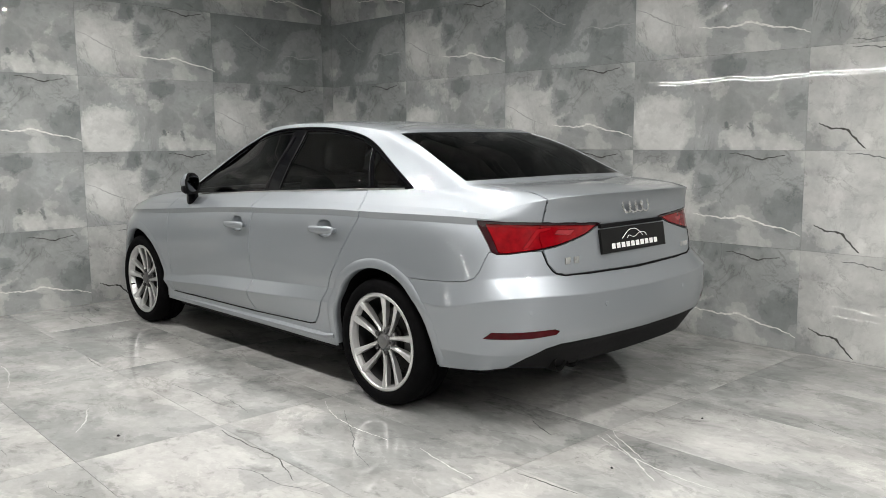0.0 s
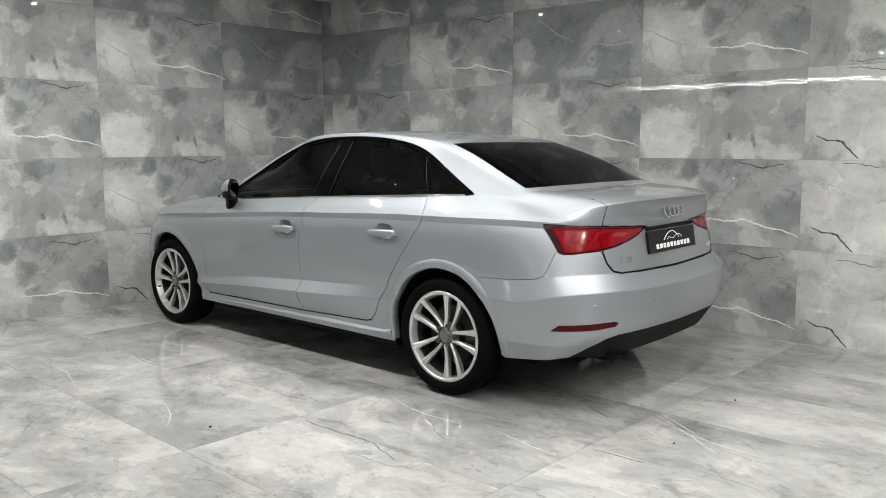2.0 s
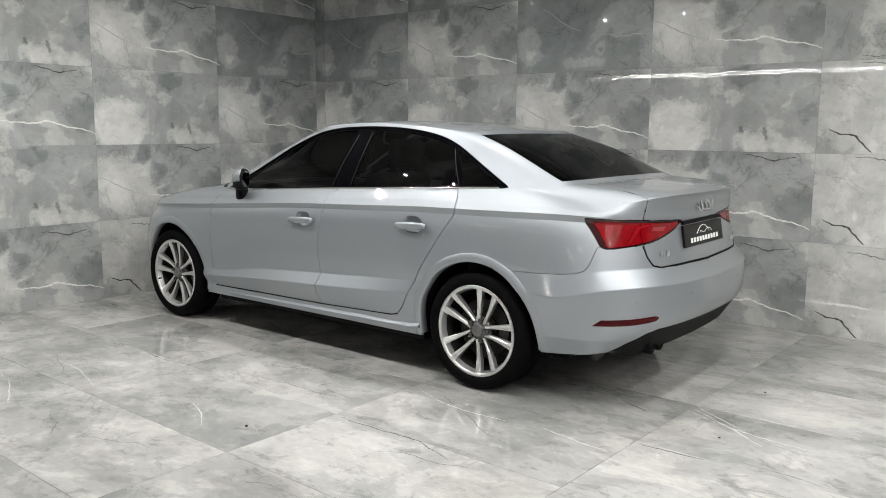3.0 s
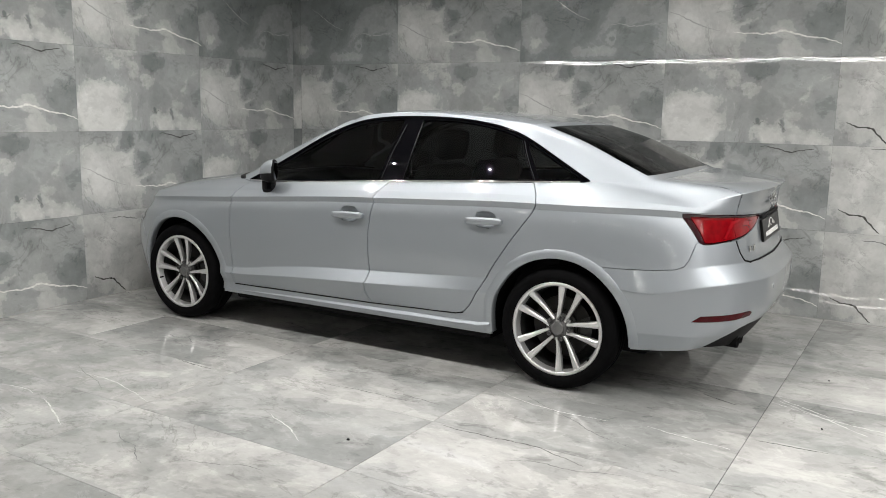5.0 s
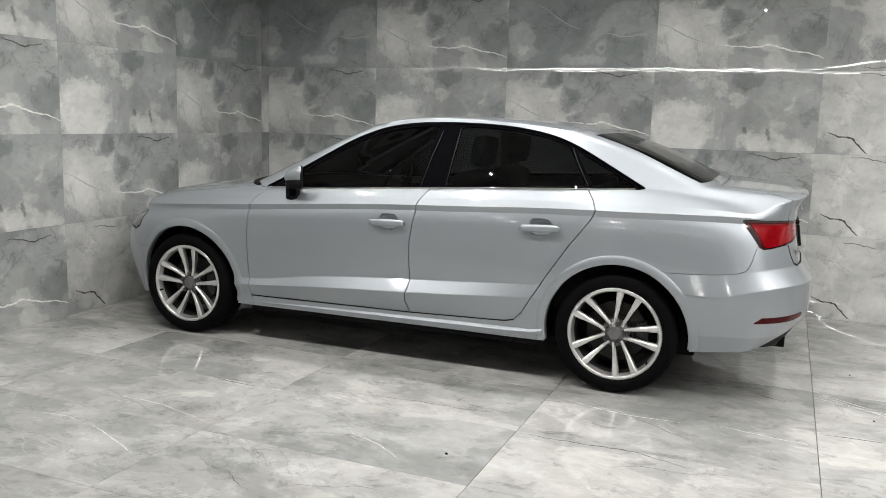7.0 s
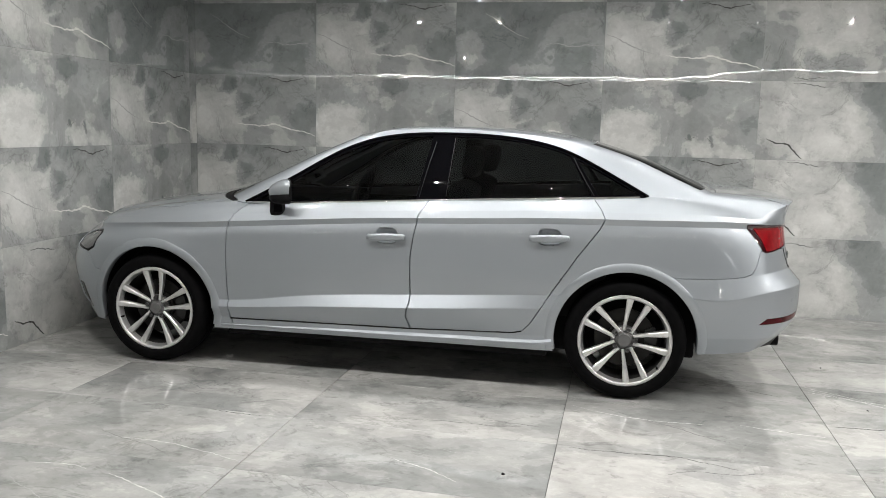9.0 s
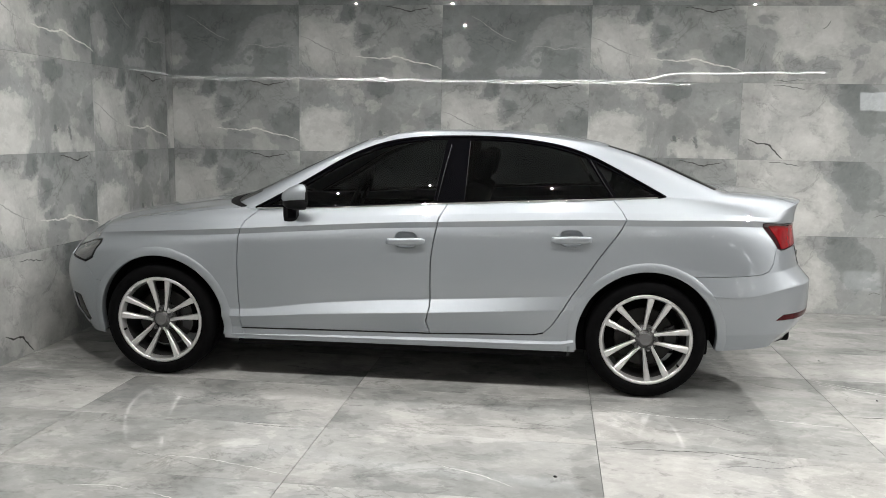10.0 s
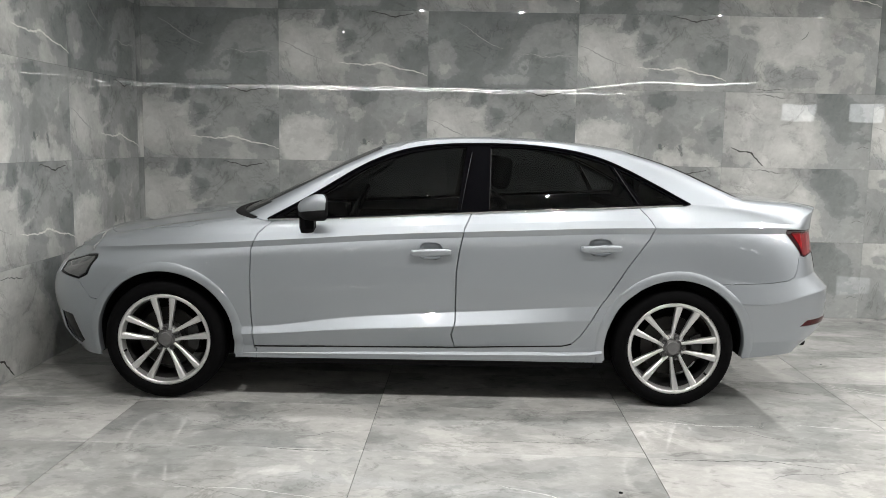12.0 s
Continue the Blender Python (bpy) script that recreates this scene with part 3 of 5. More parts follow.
# steps up the body, drawn closer on both sides of each edge line
STEPS_V = np.array(sorted({round(float(k), 3) for k in np.linspace(0, len(LINES) - 1, (len(LINES) - 1) * NV + 1)} | {round(k + d, 3) for k in (1, 2, 3, 4, 5, 7, 8, 9, 11, 14) for d in (-0.05, 0.05)}))


def eased(u, a, b):
    t = np.clip((u - a) / (b - a), 0, 1)
    return t * t * (3 - 2 * t)


steps = np.linspace(0, COLS - 1, (COLS - 1) * NU + 1)


def loft(CREASES):
    """The half body as points [row][column], stepped NU to a column and NV to a row."""
    grid = np.array(LINES)
    u = np.linspace(0, COLS - 1, (COLS - 1) * NU + 1)
    dense = np.stack([np.stack([spline(np.arange(COLS), row[:, k])(u) for k in range(3)], 1) for row in grid])
    rows, marks = [], [0, *CREASES, len(LINES) - 1]
    for lo, hi in zip(marks, marks[1:]):
        v = STEPS_V[(STEPS_V >= lo - 1e-6) & (STEPS_V <= hi + 1e-6)]
        piece = dense[lo:hi + 1]
        if hi - lo == 1:
            t = (v - lo)[:, None, None]
            block = piece[0] * (1 - t) + piece[1] * t
            if lo == 8:  # the spoiler lip flares only near its edge
                late = (1 - eased(steps, 3.0, 4.4))[None, :, None] * (t ** 2.6 - t)
                block[..., :2] += (late * (piece[1] - piece[0]))[..., :2]
        else:
            n = hi - lo + 1
            base = np.arange(lo, hi + 1)
            weights = np.stack([spline(base, np.eye(n)[k])(v) for k in range(n)], 1)
            block = np.einsum("vk,kuc->vuc", weights, piece)
        rows.extend(block if not rows else block[1:])
    out = np.array(rows)
    out[:, 0, 1] = out[:, -1, 1] = 0.0
    out[-1, :, 1] = 0.0
    return out


to_side, to_nose = eased(steps, 5.3, 6.2), eased(steps, 10.9, 11.8)
GRID = loft(CREASES_TAIL) * (1 - to_side)[None, :, None] + loft(CREASES_SIDE) * (to_side * (1 - to_nose))[None, :, None] + loft(CREASES_NOSE) * (to_side * to_nose)[None, :, None]
half = bmesh.new()
row_of, col_of = half.faces.layers.float.new("row"), half.faces.layers.float.new("col")
verts = [[half.verts.new((p[0], -max(p[1], 0.0), p[2])) for p in r] for r in GRID]
for i in range(len(verts) - 1):
    for j in range(len(verts[0]) - 1):
        f = half.faces.new((verts[i][j], verts[i + 1][j], verts[i + 1][j + 1], verts[i][j + 1]))
        f[row_of], f[col_of] = (STEPS_V[i] + STEPS_V[i + 1]) / 2, (j + 0.5) / NU
bmesh.ops.remove_doubles(half, verts=half.verts, dist=1e-4)
bmesh.ops.recalc_face_normals(half, faces=half.faces)
if sum(f.normal.y * f.calc_area() for f in half.faces) > 0:
    bmesh.ops.reverse_faces(half, faces=half.faces)


def side(p):
    return p.x, p.z


def tail(p):
    return p.y, p.z


def plan(p):
    return p.x, p.y


def lamp_plane(p):
    return (p.x - 1.88) * 0.468 + (0.76 + p.y) * 0.884, p.z


def nose_plane(p):
    return (-1.62 - p.x) * 0.75 + (0.78 + p.y) * 0.66, p.z


NORMALS = {side: Vector((0, 1, 0)), tail: Vector((1, 0, 0)), plan: Vector((0, 0, 1)), lamp_plane: Vector((0.884, -0.468, 0)), nose_plane: Vector((-0.66, -0.75, 0))}
AXES = {side: (Vector((1, 0, 0)), Vector((0, 0, 1))), tail: (Vector((0, 1, 0)), Vector((0, 0, 1))), plan: (Vector((1, 0, 0)), Vector((0, 1, 0))),
        lamp_plane: (Vector((0.468, 0.884, 0)), Vector((0, 0, 1))), nose_plane: (Vector((-0.75, 0.66, 0)), Vector((0, 0, 1)))}


def score(outline, view, where, closed=True):
    """Cuts the body's faces along an outline seen in a view."""
    pts = [Vector(p) for p in outline]
    lo = Vector((min(p.x for p in pts), min(p.y for p in pts)))
    hi = Vector((max(p.x for p in pts), max(p.y for p in pts)))

    def near(f, a, b):
        q = [view(v.co) for v in f.verts]
        return (max(c[0] for c in q) >= min(a.x, b.x) - 1e-4 and min(c[0] for c in q) <= max(a.x, b.x) + 1e-4
                and max(c[1] for c in q) >= min(a.y, b.y) - 1e-4 and min(c[1] for c in q) <= max(a.y, b.y) + 1e-4)

    some = [f for f in half.faces if where(f) and near(f, lo, hi)]
    ends = list(zip(pts, pts[1:] + pts[:1])) if closed else list(zip(pts, pts[1:]))
    ax, ay = AXES[view]
    origin = Vector((1.88, -0.76, 0)) if view is lamp_plane else Vector((-1.62, -0.78, 0)) if view is nose_plane else Vector()
    for a, b in ends:
        if (b - a).length < 1e-6:
            continue
        hit = [f for f in some if near(f, a, b)]
        if not hit:
            continue
        along = ax * (b.x - a.x) + ay * (b.y - a.y)
        geom = list({v for f in hit for v in f.verts}) + list({e for f in hit for e in f.edges}) + hit
        before = set(hit)
        res = bmesh.ops.bisect_plane(half, geom=geom, dist=1e-5, plane_co=origin + ax * a.x + ay * a.y, plane_no=along.cross(NORMALS[view]).normalized())
        made = {g for g in res["geom"] if isinstance(g, bmesh.types.BMFace)}
        some = list((set(some) - before) | made | {f for f in before if f.is_valid})


def within(outline, view, where):
    """The faces whose middle lies inside an outline."""
    xs = np.array([p[0] for p in outline]); zs = np.array([p[1] for p in outline])
    xn, zn = np.roll(xs, -1), np.roll(zs, -1)
    out = []
    for f in half.faces:
        if where(f):
            px, pz = view(f.calc_center_median())
            cross = ((zs > pz) != (zn > pz)) & (px < (xn - xs) * (pz - zs) / (zn - zs + 1e-12) + xs)
            if cross.sum() % 2:
                out.append(f)
    return out


def is_side(f):
    return f[row_of] < 11.05 and 2.5 < f[col_of] < 14.6


def is_cabin(f):
    return 10.7 < f[row_of] < 14.6 and 2.2 < f[col_of] < 13.6


def is_tail(f):
    return f[row_of] < 11.0 and f[col_of] < 4.3


def is_nose(f):
    return f[row_of] < 10.4 and f[col_of] > 12.4


HUB_R, HUB_F, HUB_Z = 1.3185, -1.3185, 0.312
def ring(cx, cz, r, n=56, squash=1.0):
    return [(cx + r * math.cos(2 * math.pi * k / n), cz + r * squash * math.sin(2 * math.pi * k / n)) for k in range(n)]


ARCH = 0.372
arch_r, arch_f = ring(HUB_R, HUB_Z, ARCH), ring(HUB_F, HUB_Z, ARCH)
window_all = smooth_line([(-0.80, 0.938), (-0.52, 1.097), (-0.29, 1.233), (-0.10, 1.304), (0.10, 1.336), (0.32, 1.345), (0.52, 1.342), (0.72, 1.325), (0.95, 1.275), (1.15, 1.185), (1.405, 1.048)], 0.04) + [(1.38, 1.042), (1.15, 1.032), (0.80, 1.016), (0.40, 0.995), (0.0, 0.972), (-0.40, 0.948)]
front_pane = smooth_line([(-0.72, 0.957), (-0.50, 1.084), (-0.28, 1.214), (-0.09, 1.285), (0.10, 1.318), (0.235, 1.327)], 0.04) + [(0.185, 0.996), (0.0, 0.986), (-0.40, 0.963)]
rear_pane = smooth_line([(0.362, 1.327), (0.52, 1.327), (0.72, 1.310), (0.94, 1.262), (0.99, 1.245)], 0.04) + [(1.115, 1.045), (0.80, 1.031), (0.350, 1.007)]
quarter_pane = smooth_line([(1.035, 1.222), (1.14, 1.173), (1.26, 1.108), (1.355, 1.058)], 0.04) + [(1.15, 1.047)]
front_door = [(-0.775, 0.925), (-0.83, 0.875), (-0.862, 0.80), (-0.868, 0.65), (-0.866, 0.45), (-0.855, 0.287), (0.185, 0.298), (0.165, 0.37), (0.185, 0.45), (0.186, 0.70), (0.20, 0.80), (0.225, 0.92), (0.262, 0.99), (0.262, 1.06), (-0.775, 1.06)]
rear_door = [(0.185, 0.298), (0.74, 0.316), (0.79, 0.330), (0.83, 0.37), (0.945, 0.56), (1.062, 0.74), (1.165, 0.88), (1.192, 0.935), (1.17, 0.98), (1.125, 1.035), (1.125, 1.08), (0.262, 1.08), (0.262, 0.99), (0.225, 0.92), (0.20, 0.80), (0.186, 0.70), (0.185, 0.45), (0.165, 0.37)]
rear_bumper = [(1.45, 0.652), (1.66, 0.656), (1.80, 0.663), (1.885, 0.674), (1.922, 0.69), (1.94, 0.72), (1.962, 0.80), (2.4, 0.80), (2.4, 0.1), (1.45, 0.1)]
front_bumper = [(-1.60, 0.505), (-1.72, 0.515), (-1.80, 0.60), (-1.90, 0.70), (-2.4, 0.745), (-2.4, 0.1), (-1.5, 0.1), (-1.5, 0.505)]
tail_lamp = [(-0.008, 0.930), (0.20, 0.922), (0.40, 0.910), (0.585, 0.897), (0.50, 0.860), (0.42, 0.838), (0.32, 0.816), (0.20, 0.800), (0.10, 0.790), (0.055, 0.790), (0.035, 0.80)]
tail_lamp_inner = [(0.024, 0.917), (0.20, 0.911), (0.40, 0.901), (0.555, 0.890), (0.485, 0.858), (0.41, 0.840), (0.32, 0.821), (0.20, 0.805), (0.10, 0.796), (0.070, 0.797), (0.060, 0.802)]
boot_lid = [(0.2, 0.680), (-0.50, 0.692), (-0.548, 0.704), (-0.580, 0.745), (-0.598, 0.85), (-0.578, 0.95), (-0.57, 1.00), (-0.565, 1.2), (0.2, 1.2)]
valance = [(0.2, 0.398), (-0.18, 0.404), (-0.45, 0.408), (-0.56, 0.406), (-0.62, 0.390), (-0.675, 0.345), (-0.71, 0.290), (-0.73, 0.20), (0.2, 0.1)]
valance_side_shade = [(1.69, 0.10), (1.69, 0.250), (1.80, 0.262), (1.93, 0.282), (2.05, 0.296), (2.3, 0.30), (2.3, 0.1)]
lamp_pale = [(0.315, 0.868), (0.335, 0.886), (0.425, 0.880), (0.40, 0.860)]
lamp_streak = [(0.165, 0.812), (0.186, 0.814), (0.243, 0.878), (0.300, 0.890), (0.300, 0.899), (0.232, 0.893)]
reflector = [(-0.016, 0.436), (0.014, 0.466), (0.20, 0.475), (0.276, 0.477), (0.302, 0.468), (0.286, 0.452), (0.18, 0.443)]
head_lamp = [(0.075, 0.742), (0.065, 0.72), (0.095, 0.635), (0.16, 0.605), (0.40, 0.62), (0.42, 0.67), (0.30, 0.70), (0.20, 0.728)]
head_lamp_inner = [(0.217 + 0.84 * (u - 0.217), 0.675 + 0.84 * (z - 0.675)) for u, z in head_lamp]
nose_grille = [(0.150, 0.275), (0.175, 0.33), (0.21, 0.41), (0.38, 0.42), (0.40, 0.24), (0.24, 0.235)]


HANDLES, SCOOP_W, SCOOP_H, SCOOP_UP = ((0.055, 0.797), (0.915, 0.830)), 0.060, 0.042, 0.005


def scoop(k, f=1.0):
    """A corner of the squarish hollow behind a door handle, across and up from its middle."""
    c, q = math.cos(2 * math.pi * k / 24), math.sin(2 * math.pi * k / 24)
    return f * SCOOP_W * math.copysign(abs(c) ** 0.72, c), SCOOP_UP + f * SCOOP_H * math.copysign(abs(q) ** 0.72, q)


handle_hollows = [[(hx + scoop(k)[0], hz + scoop(k)[1]) for k in range(24)] for hx, hz in HANDLES]


def is_boot(f):
    return f[row_of] < 10.95 and f[col_of] < 3.6 and f.calc_center_median().x > 1.60


for outline, view, where in ((arch_r, side, is_side), (arch_f, side, is_side), (window_all, side, is_cabin), (front_pane, side, is_cabin), (rear_pane, side, is_cabin), (quarter_pane, side, is_cabin),
                             (front_door, side, is_side), (rear_door, side, is_side), (rear_bumper, side, lambda f: is_side(f) or is_tail(f)), (front_bumper, side, lambda f: f[row_of] < 10 and f[col_of] > 12.2),
                             (boot_lid, tail, is_boot), (tail_lamp, lamp_plane, is_tail), (tail_lamp_inner, lamp_plane, is_tail), (lamp_pale, lamp_plane, is_tail), (lamp_streak, lamp_plane, is_tail), (valance, tail, is_tail), (valance_side_shade, side, lambda f: is_side(f) or is_tail(f)), (reflector, lamp_plane, is_tail),
                             (head_lamp, nose_plane, is_nose), (head_lamp_inner, nose_plane, is_nose), (nose_grille, nose_plane, is_nose), *((h, side, is_side) for h in handle_hollows)):
    score(outline, view, where)
gone = set(within(arch_r, side, is_side)) | set(within(arch_f, side, is_side))
bmesh.ops.delete(half, geom=list(gone), context="FACES")

half.normal_update()
true_normal = half.verts.layers.float_vector.new("true_normal")
for v in half.verts:
    n = v.normal.copy()
    if abs(v.co.y) < 1e-4:
        n.y = 0
        n.normalize()
    v[true_normal] = n

# which panel each face belongs to; the first that claims it keeps it
owner = {}


def claim(name, faces):
    for f in faces:
        owner.setdefault(f.index, name)


half.faces.index_update()
claim("front_pane", within(front_pane, side, is_cabin))
claim("rear_pane", within(rear_pane, side, is_cabin))
claim("quarter_pane", within(quarter_pane, side, is_cabin))
claim("window_trim", within(window_all, side, is_cabin))
claim("rear_window", [f for f in half.faces if 11.18 < f[row_of] < 13.85 and f[col_of] < 2.72])
claim("windscreen", [f for f in half.faces if 11.1 < f[row_of] < 13.9 and f[col_of] > (13.05 if f[row_of] > 11.6 else 12.75)])
boot_faces = within(boot_lid, tail, is_boot)
boot_set = {f.index for f in boot_faces}
lamp_in = within(tail_lamp_inner, lamp_plane, is_tail)
lamp_all = within(tail_lamp, lamp_plane, is_tail)
claim("lamp_pale", within(lamp_pale, lamp_plane, is_tail))
claim("lamp_streak", within(lamp_streak, lamp_plane, is_tail))
claim("lamp_lid", [f for f in lamp_in if f.index in boot_set])
claim("lamp_corner", lamp_in)
claim("lamp_rim", lamp_all)
claim("reflector", within(reflector, lamp_plane, is_tail))
claim("valance", [f for f in within(valance, tail, is_tail)])
# Side lip painted black too, for the shade where the bumper curves under.
claim("valance", within(valance_side_shade, side, lambda f: is_side(f) or is_tail(f)))
claim("head_lens", within(head_lamp_inner, nose_plane, is_nose))
claim("head_lamp", within(head_lamp, nose_plane, is_nose))
claim("nose_grille", within(nose_grille, nose_plane, is_nose))
claim("boot_lid", boot_faces)
claim("rear_bumper", within(rear_bumper, side, lambda f: is_side(f) or is_tail(f)))
claim("front_bumper", within(front_bumper, side, lambda f: f[row_of] < 10 and f[col_of] > 12.2))
for recess in handle_hollows:
    claim("handle_hollow", within(recess, side, is_side))
claim("front_door", within(front_door, side, lambda f: is_side(f) and f[row_of] < 11))
claim("rear_door", within(rear_door, side, lambda f: is_side(f) and f[row_of] < 11))
claim("cowl_panel", [f for f in half.faces if f[col_of] > 11.85 and 10.93 < f[row_of] < 11.12])
claim("bonnet", [f for f in half.faces if f[col_of] > 11.7 and 9.85 < f[row_of] < 11])
claim("front_fender", [f for f in half.faces if f[col_of] > 10.4 and f[row_of] < 11 and f.calc_center_median().x < (-0.74 if f[row_of] > 8.1 else -0.85)])
claim("body_shell", half.faces)


def panel(name, key, mat, parent, mirrored, label="", gap=0.0024, fold=0.014, sink=0.0):
    """One panel out of the body: its edge drawn back for the gap and folded inwards. mirrored: 0 left, 1 right, 2 both halves as one."""
    bm = bmesh.new()
    layer = bm.verts.layers.float_vector.new("n")
    inner = bm.faces.layers.int.new("inner")
    for flip in ((0,), (1,), (0, 1))[mirrored]:
        seen = {}
        for f in half.faces:
            if owner[f.index] == key:
                ring_of = []
                for v in f.verts:
                    if v.index not in seen:
                        c, n = v.co.copy(), v[true_normal].copy()
                        if flip:
                            c.y, n.y = -c.y, -n.y
                        w = bm.verts.new(c - n * sink)
                        w[layer] = n
                        seen[v.index] = w
                    ring_of.append(seen[v.index])
                g = bm.faces.new(ring_of[::-1] if flip else ring_of)
                g[inner] = 1
    if not bm.faces:
        bm.free()
        return None
    if mirrored == 2:
        bmesh.ops.remove_doubles(bm, verts=[v for v in bm.verts if abs(v.co.y) < 0.0006], dist=0.0012)
    bm.normal_update()
    if gap:
        res = bmesh.ops.inset_region(bm, faces=bm.faces[:], thickness=gap, depth=0, use_boundary=True, use_even_offset=False)
        for f in res["faces"]:
            f[inner] = 0
    edge = {v for e in bm.edges if e.is_boundary for v in e.verts}
    for v in edge:
        v.co -= v[layer] * fold
    bm.normal_update()
    bm.verts.index_update()
    me = bpy.data.meshes.new(name)
    bm.to_mesh(me)
    loops = []
    for f in bm.faces:
        for v in f.verts:
            n = v[layer] if f[inner] else (f.normal * 0.8 + v[layer] * 0.2)
            loops.append(n.normalized() if n.length > 0 else f.normal)
    bm.free()
    me.polygons.foreach_set("use_smooth", [True] * len(me.polygons))
    me.normals_split_custom_set([tuple(n) for n in loops])
    return mesh_part(name, me, mat, parent, label)


half.verts.index_update()
panel("body_shell", "body_shell", PAINT, car, 2, "silver roof, pillars and rear quarters")
boot = panel("boot_lid", "boot_lid", PAINT, car, 2, gap=0.0045, fold=0.03)
bumper_r = panel("rear_bumper", "rear_bumper", PAINT, car, 2, gap=0.0008, fold=0.008)
bumper_f = panel("front_bumper", "front_bumper", PAINT, car, 2, gap=0.0008, fold=0.008)
panel("bonnet", "bonnet", PAINT, car, 2)
panel("rear_window", "rear_window", GLASS_REAR, car, 2, "dark tinted rear window", gap=0.0, fold=0.0, sink=0.003)
panel("cowl_panel", "cowl_panel", SATIN_BLACK, car, 2, "black plastic cowl under the windscreen", gap=0.002, fold=0.012, sink=-0.002)
panel("windscreen", "windscreen", GLASS, car, 2, gap=0.0, fold=0.0, sink=0.003)
panel("valance", "valance", SATIN_BLACK, bumper_r, 2, "black plastic lower valance", gap=0.001, fold=0.01, sink=0.006)
doors = {}
for flip in (0, 1):
    for key in ("front_door", "rear_door"):
        doors[key, flip] = panel(key, key, PAINT, car, flip, gap=0.0034, fold=0.02)
    panel("front_fender", "front_fender", PAINT, car, flip)
    panel("window_trim", "window_trim", GLOSS_BLACK, car, flip, "gloss black window surround", gap=0.0015, fold=0.012, sink=0.002)
    for key in ("front_pane", "rear_pane", "quarter_pane"):
        panel("side_window", key, GLASS, car, flip, "dark tinted side window", gap=0.0, fold=0.0, sink=0.005)
    lamp = panel("tail_light", "lamp_rim", SMOKED, car, flip, "red tail light with a smoked dark edge", gap=0.0015, fold=0.02, sink=-0.001)
    panel("lens", "lamp_corner", RED_LENS, lamp, flip, gap=0.002, fold=0.01, sink=-0.001)
    panel("inner_lens", "lamp_lid", RED_LENS, lamp, flip, gap=0.002, fold=0.01, sink=-0.001)
    panel("reversing_lens", "lamp_pale", RED_PALE, lamp, flip, "pale pink reversing lens", gap=0.0002, fold=0.008, sink=-0.0012)
    # Reflection streak painted on as a brighter red stroke, no part of the lamp.
    panel("painted_streak", "lamp_streak", RED_STREAK, lamp, flip, gap=0.0002, fold=0.008, sink=-0.0012)
    panel("reflector", "reflector", RED_DEEP, bumper_r, flip, "red reflector strip", gap=0.001, fold=0.01, sink=-0.001)
    lamp_f = panel("headlight", "head_lamp", GLOSS_BLACK, car, flip, "grey headlight in a black housing", gap=0.0015, fold=0.02, sink=0.003)
    panel("lens", "head_lens", HEADLAMP, lamp_f, flip, gap=0.001, fold=0.01, sink=0.004)
    panel("side_intake", "nose_grille", GLOSS_BLACK, bumper_f, flip, "black air intake", gap=0.001, fold=0.01, sink=0.012)
half.free()


# ---- wheels ----


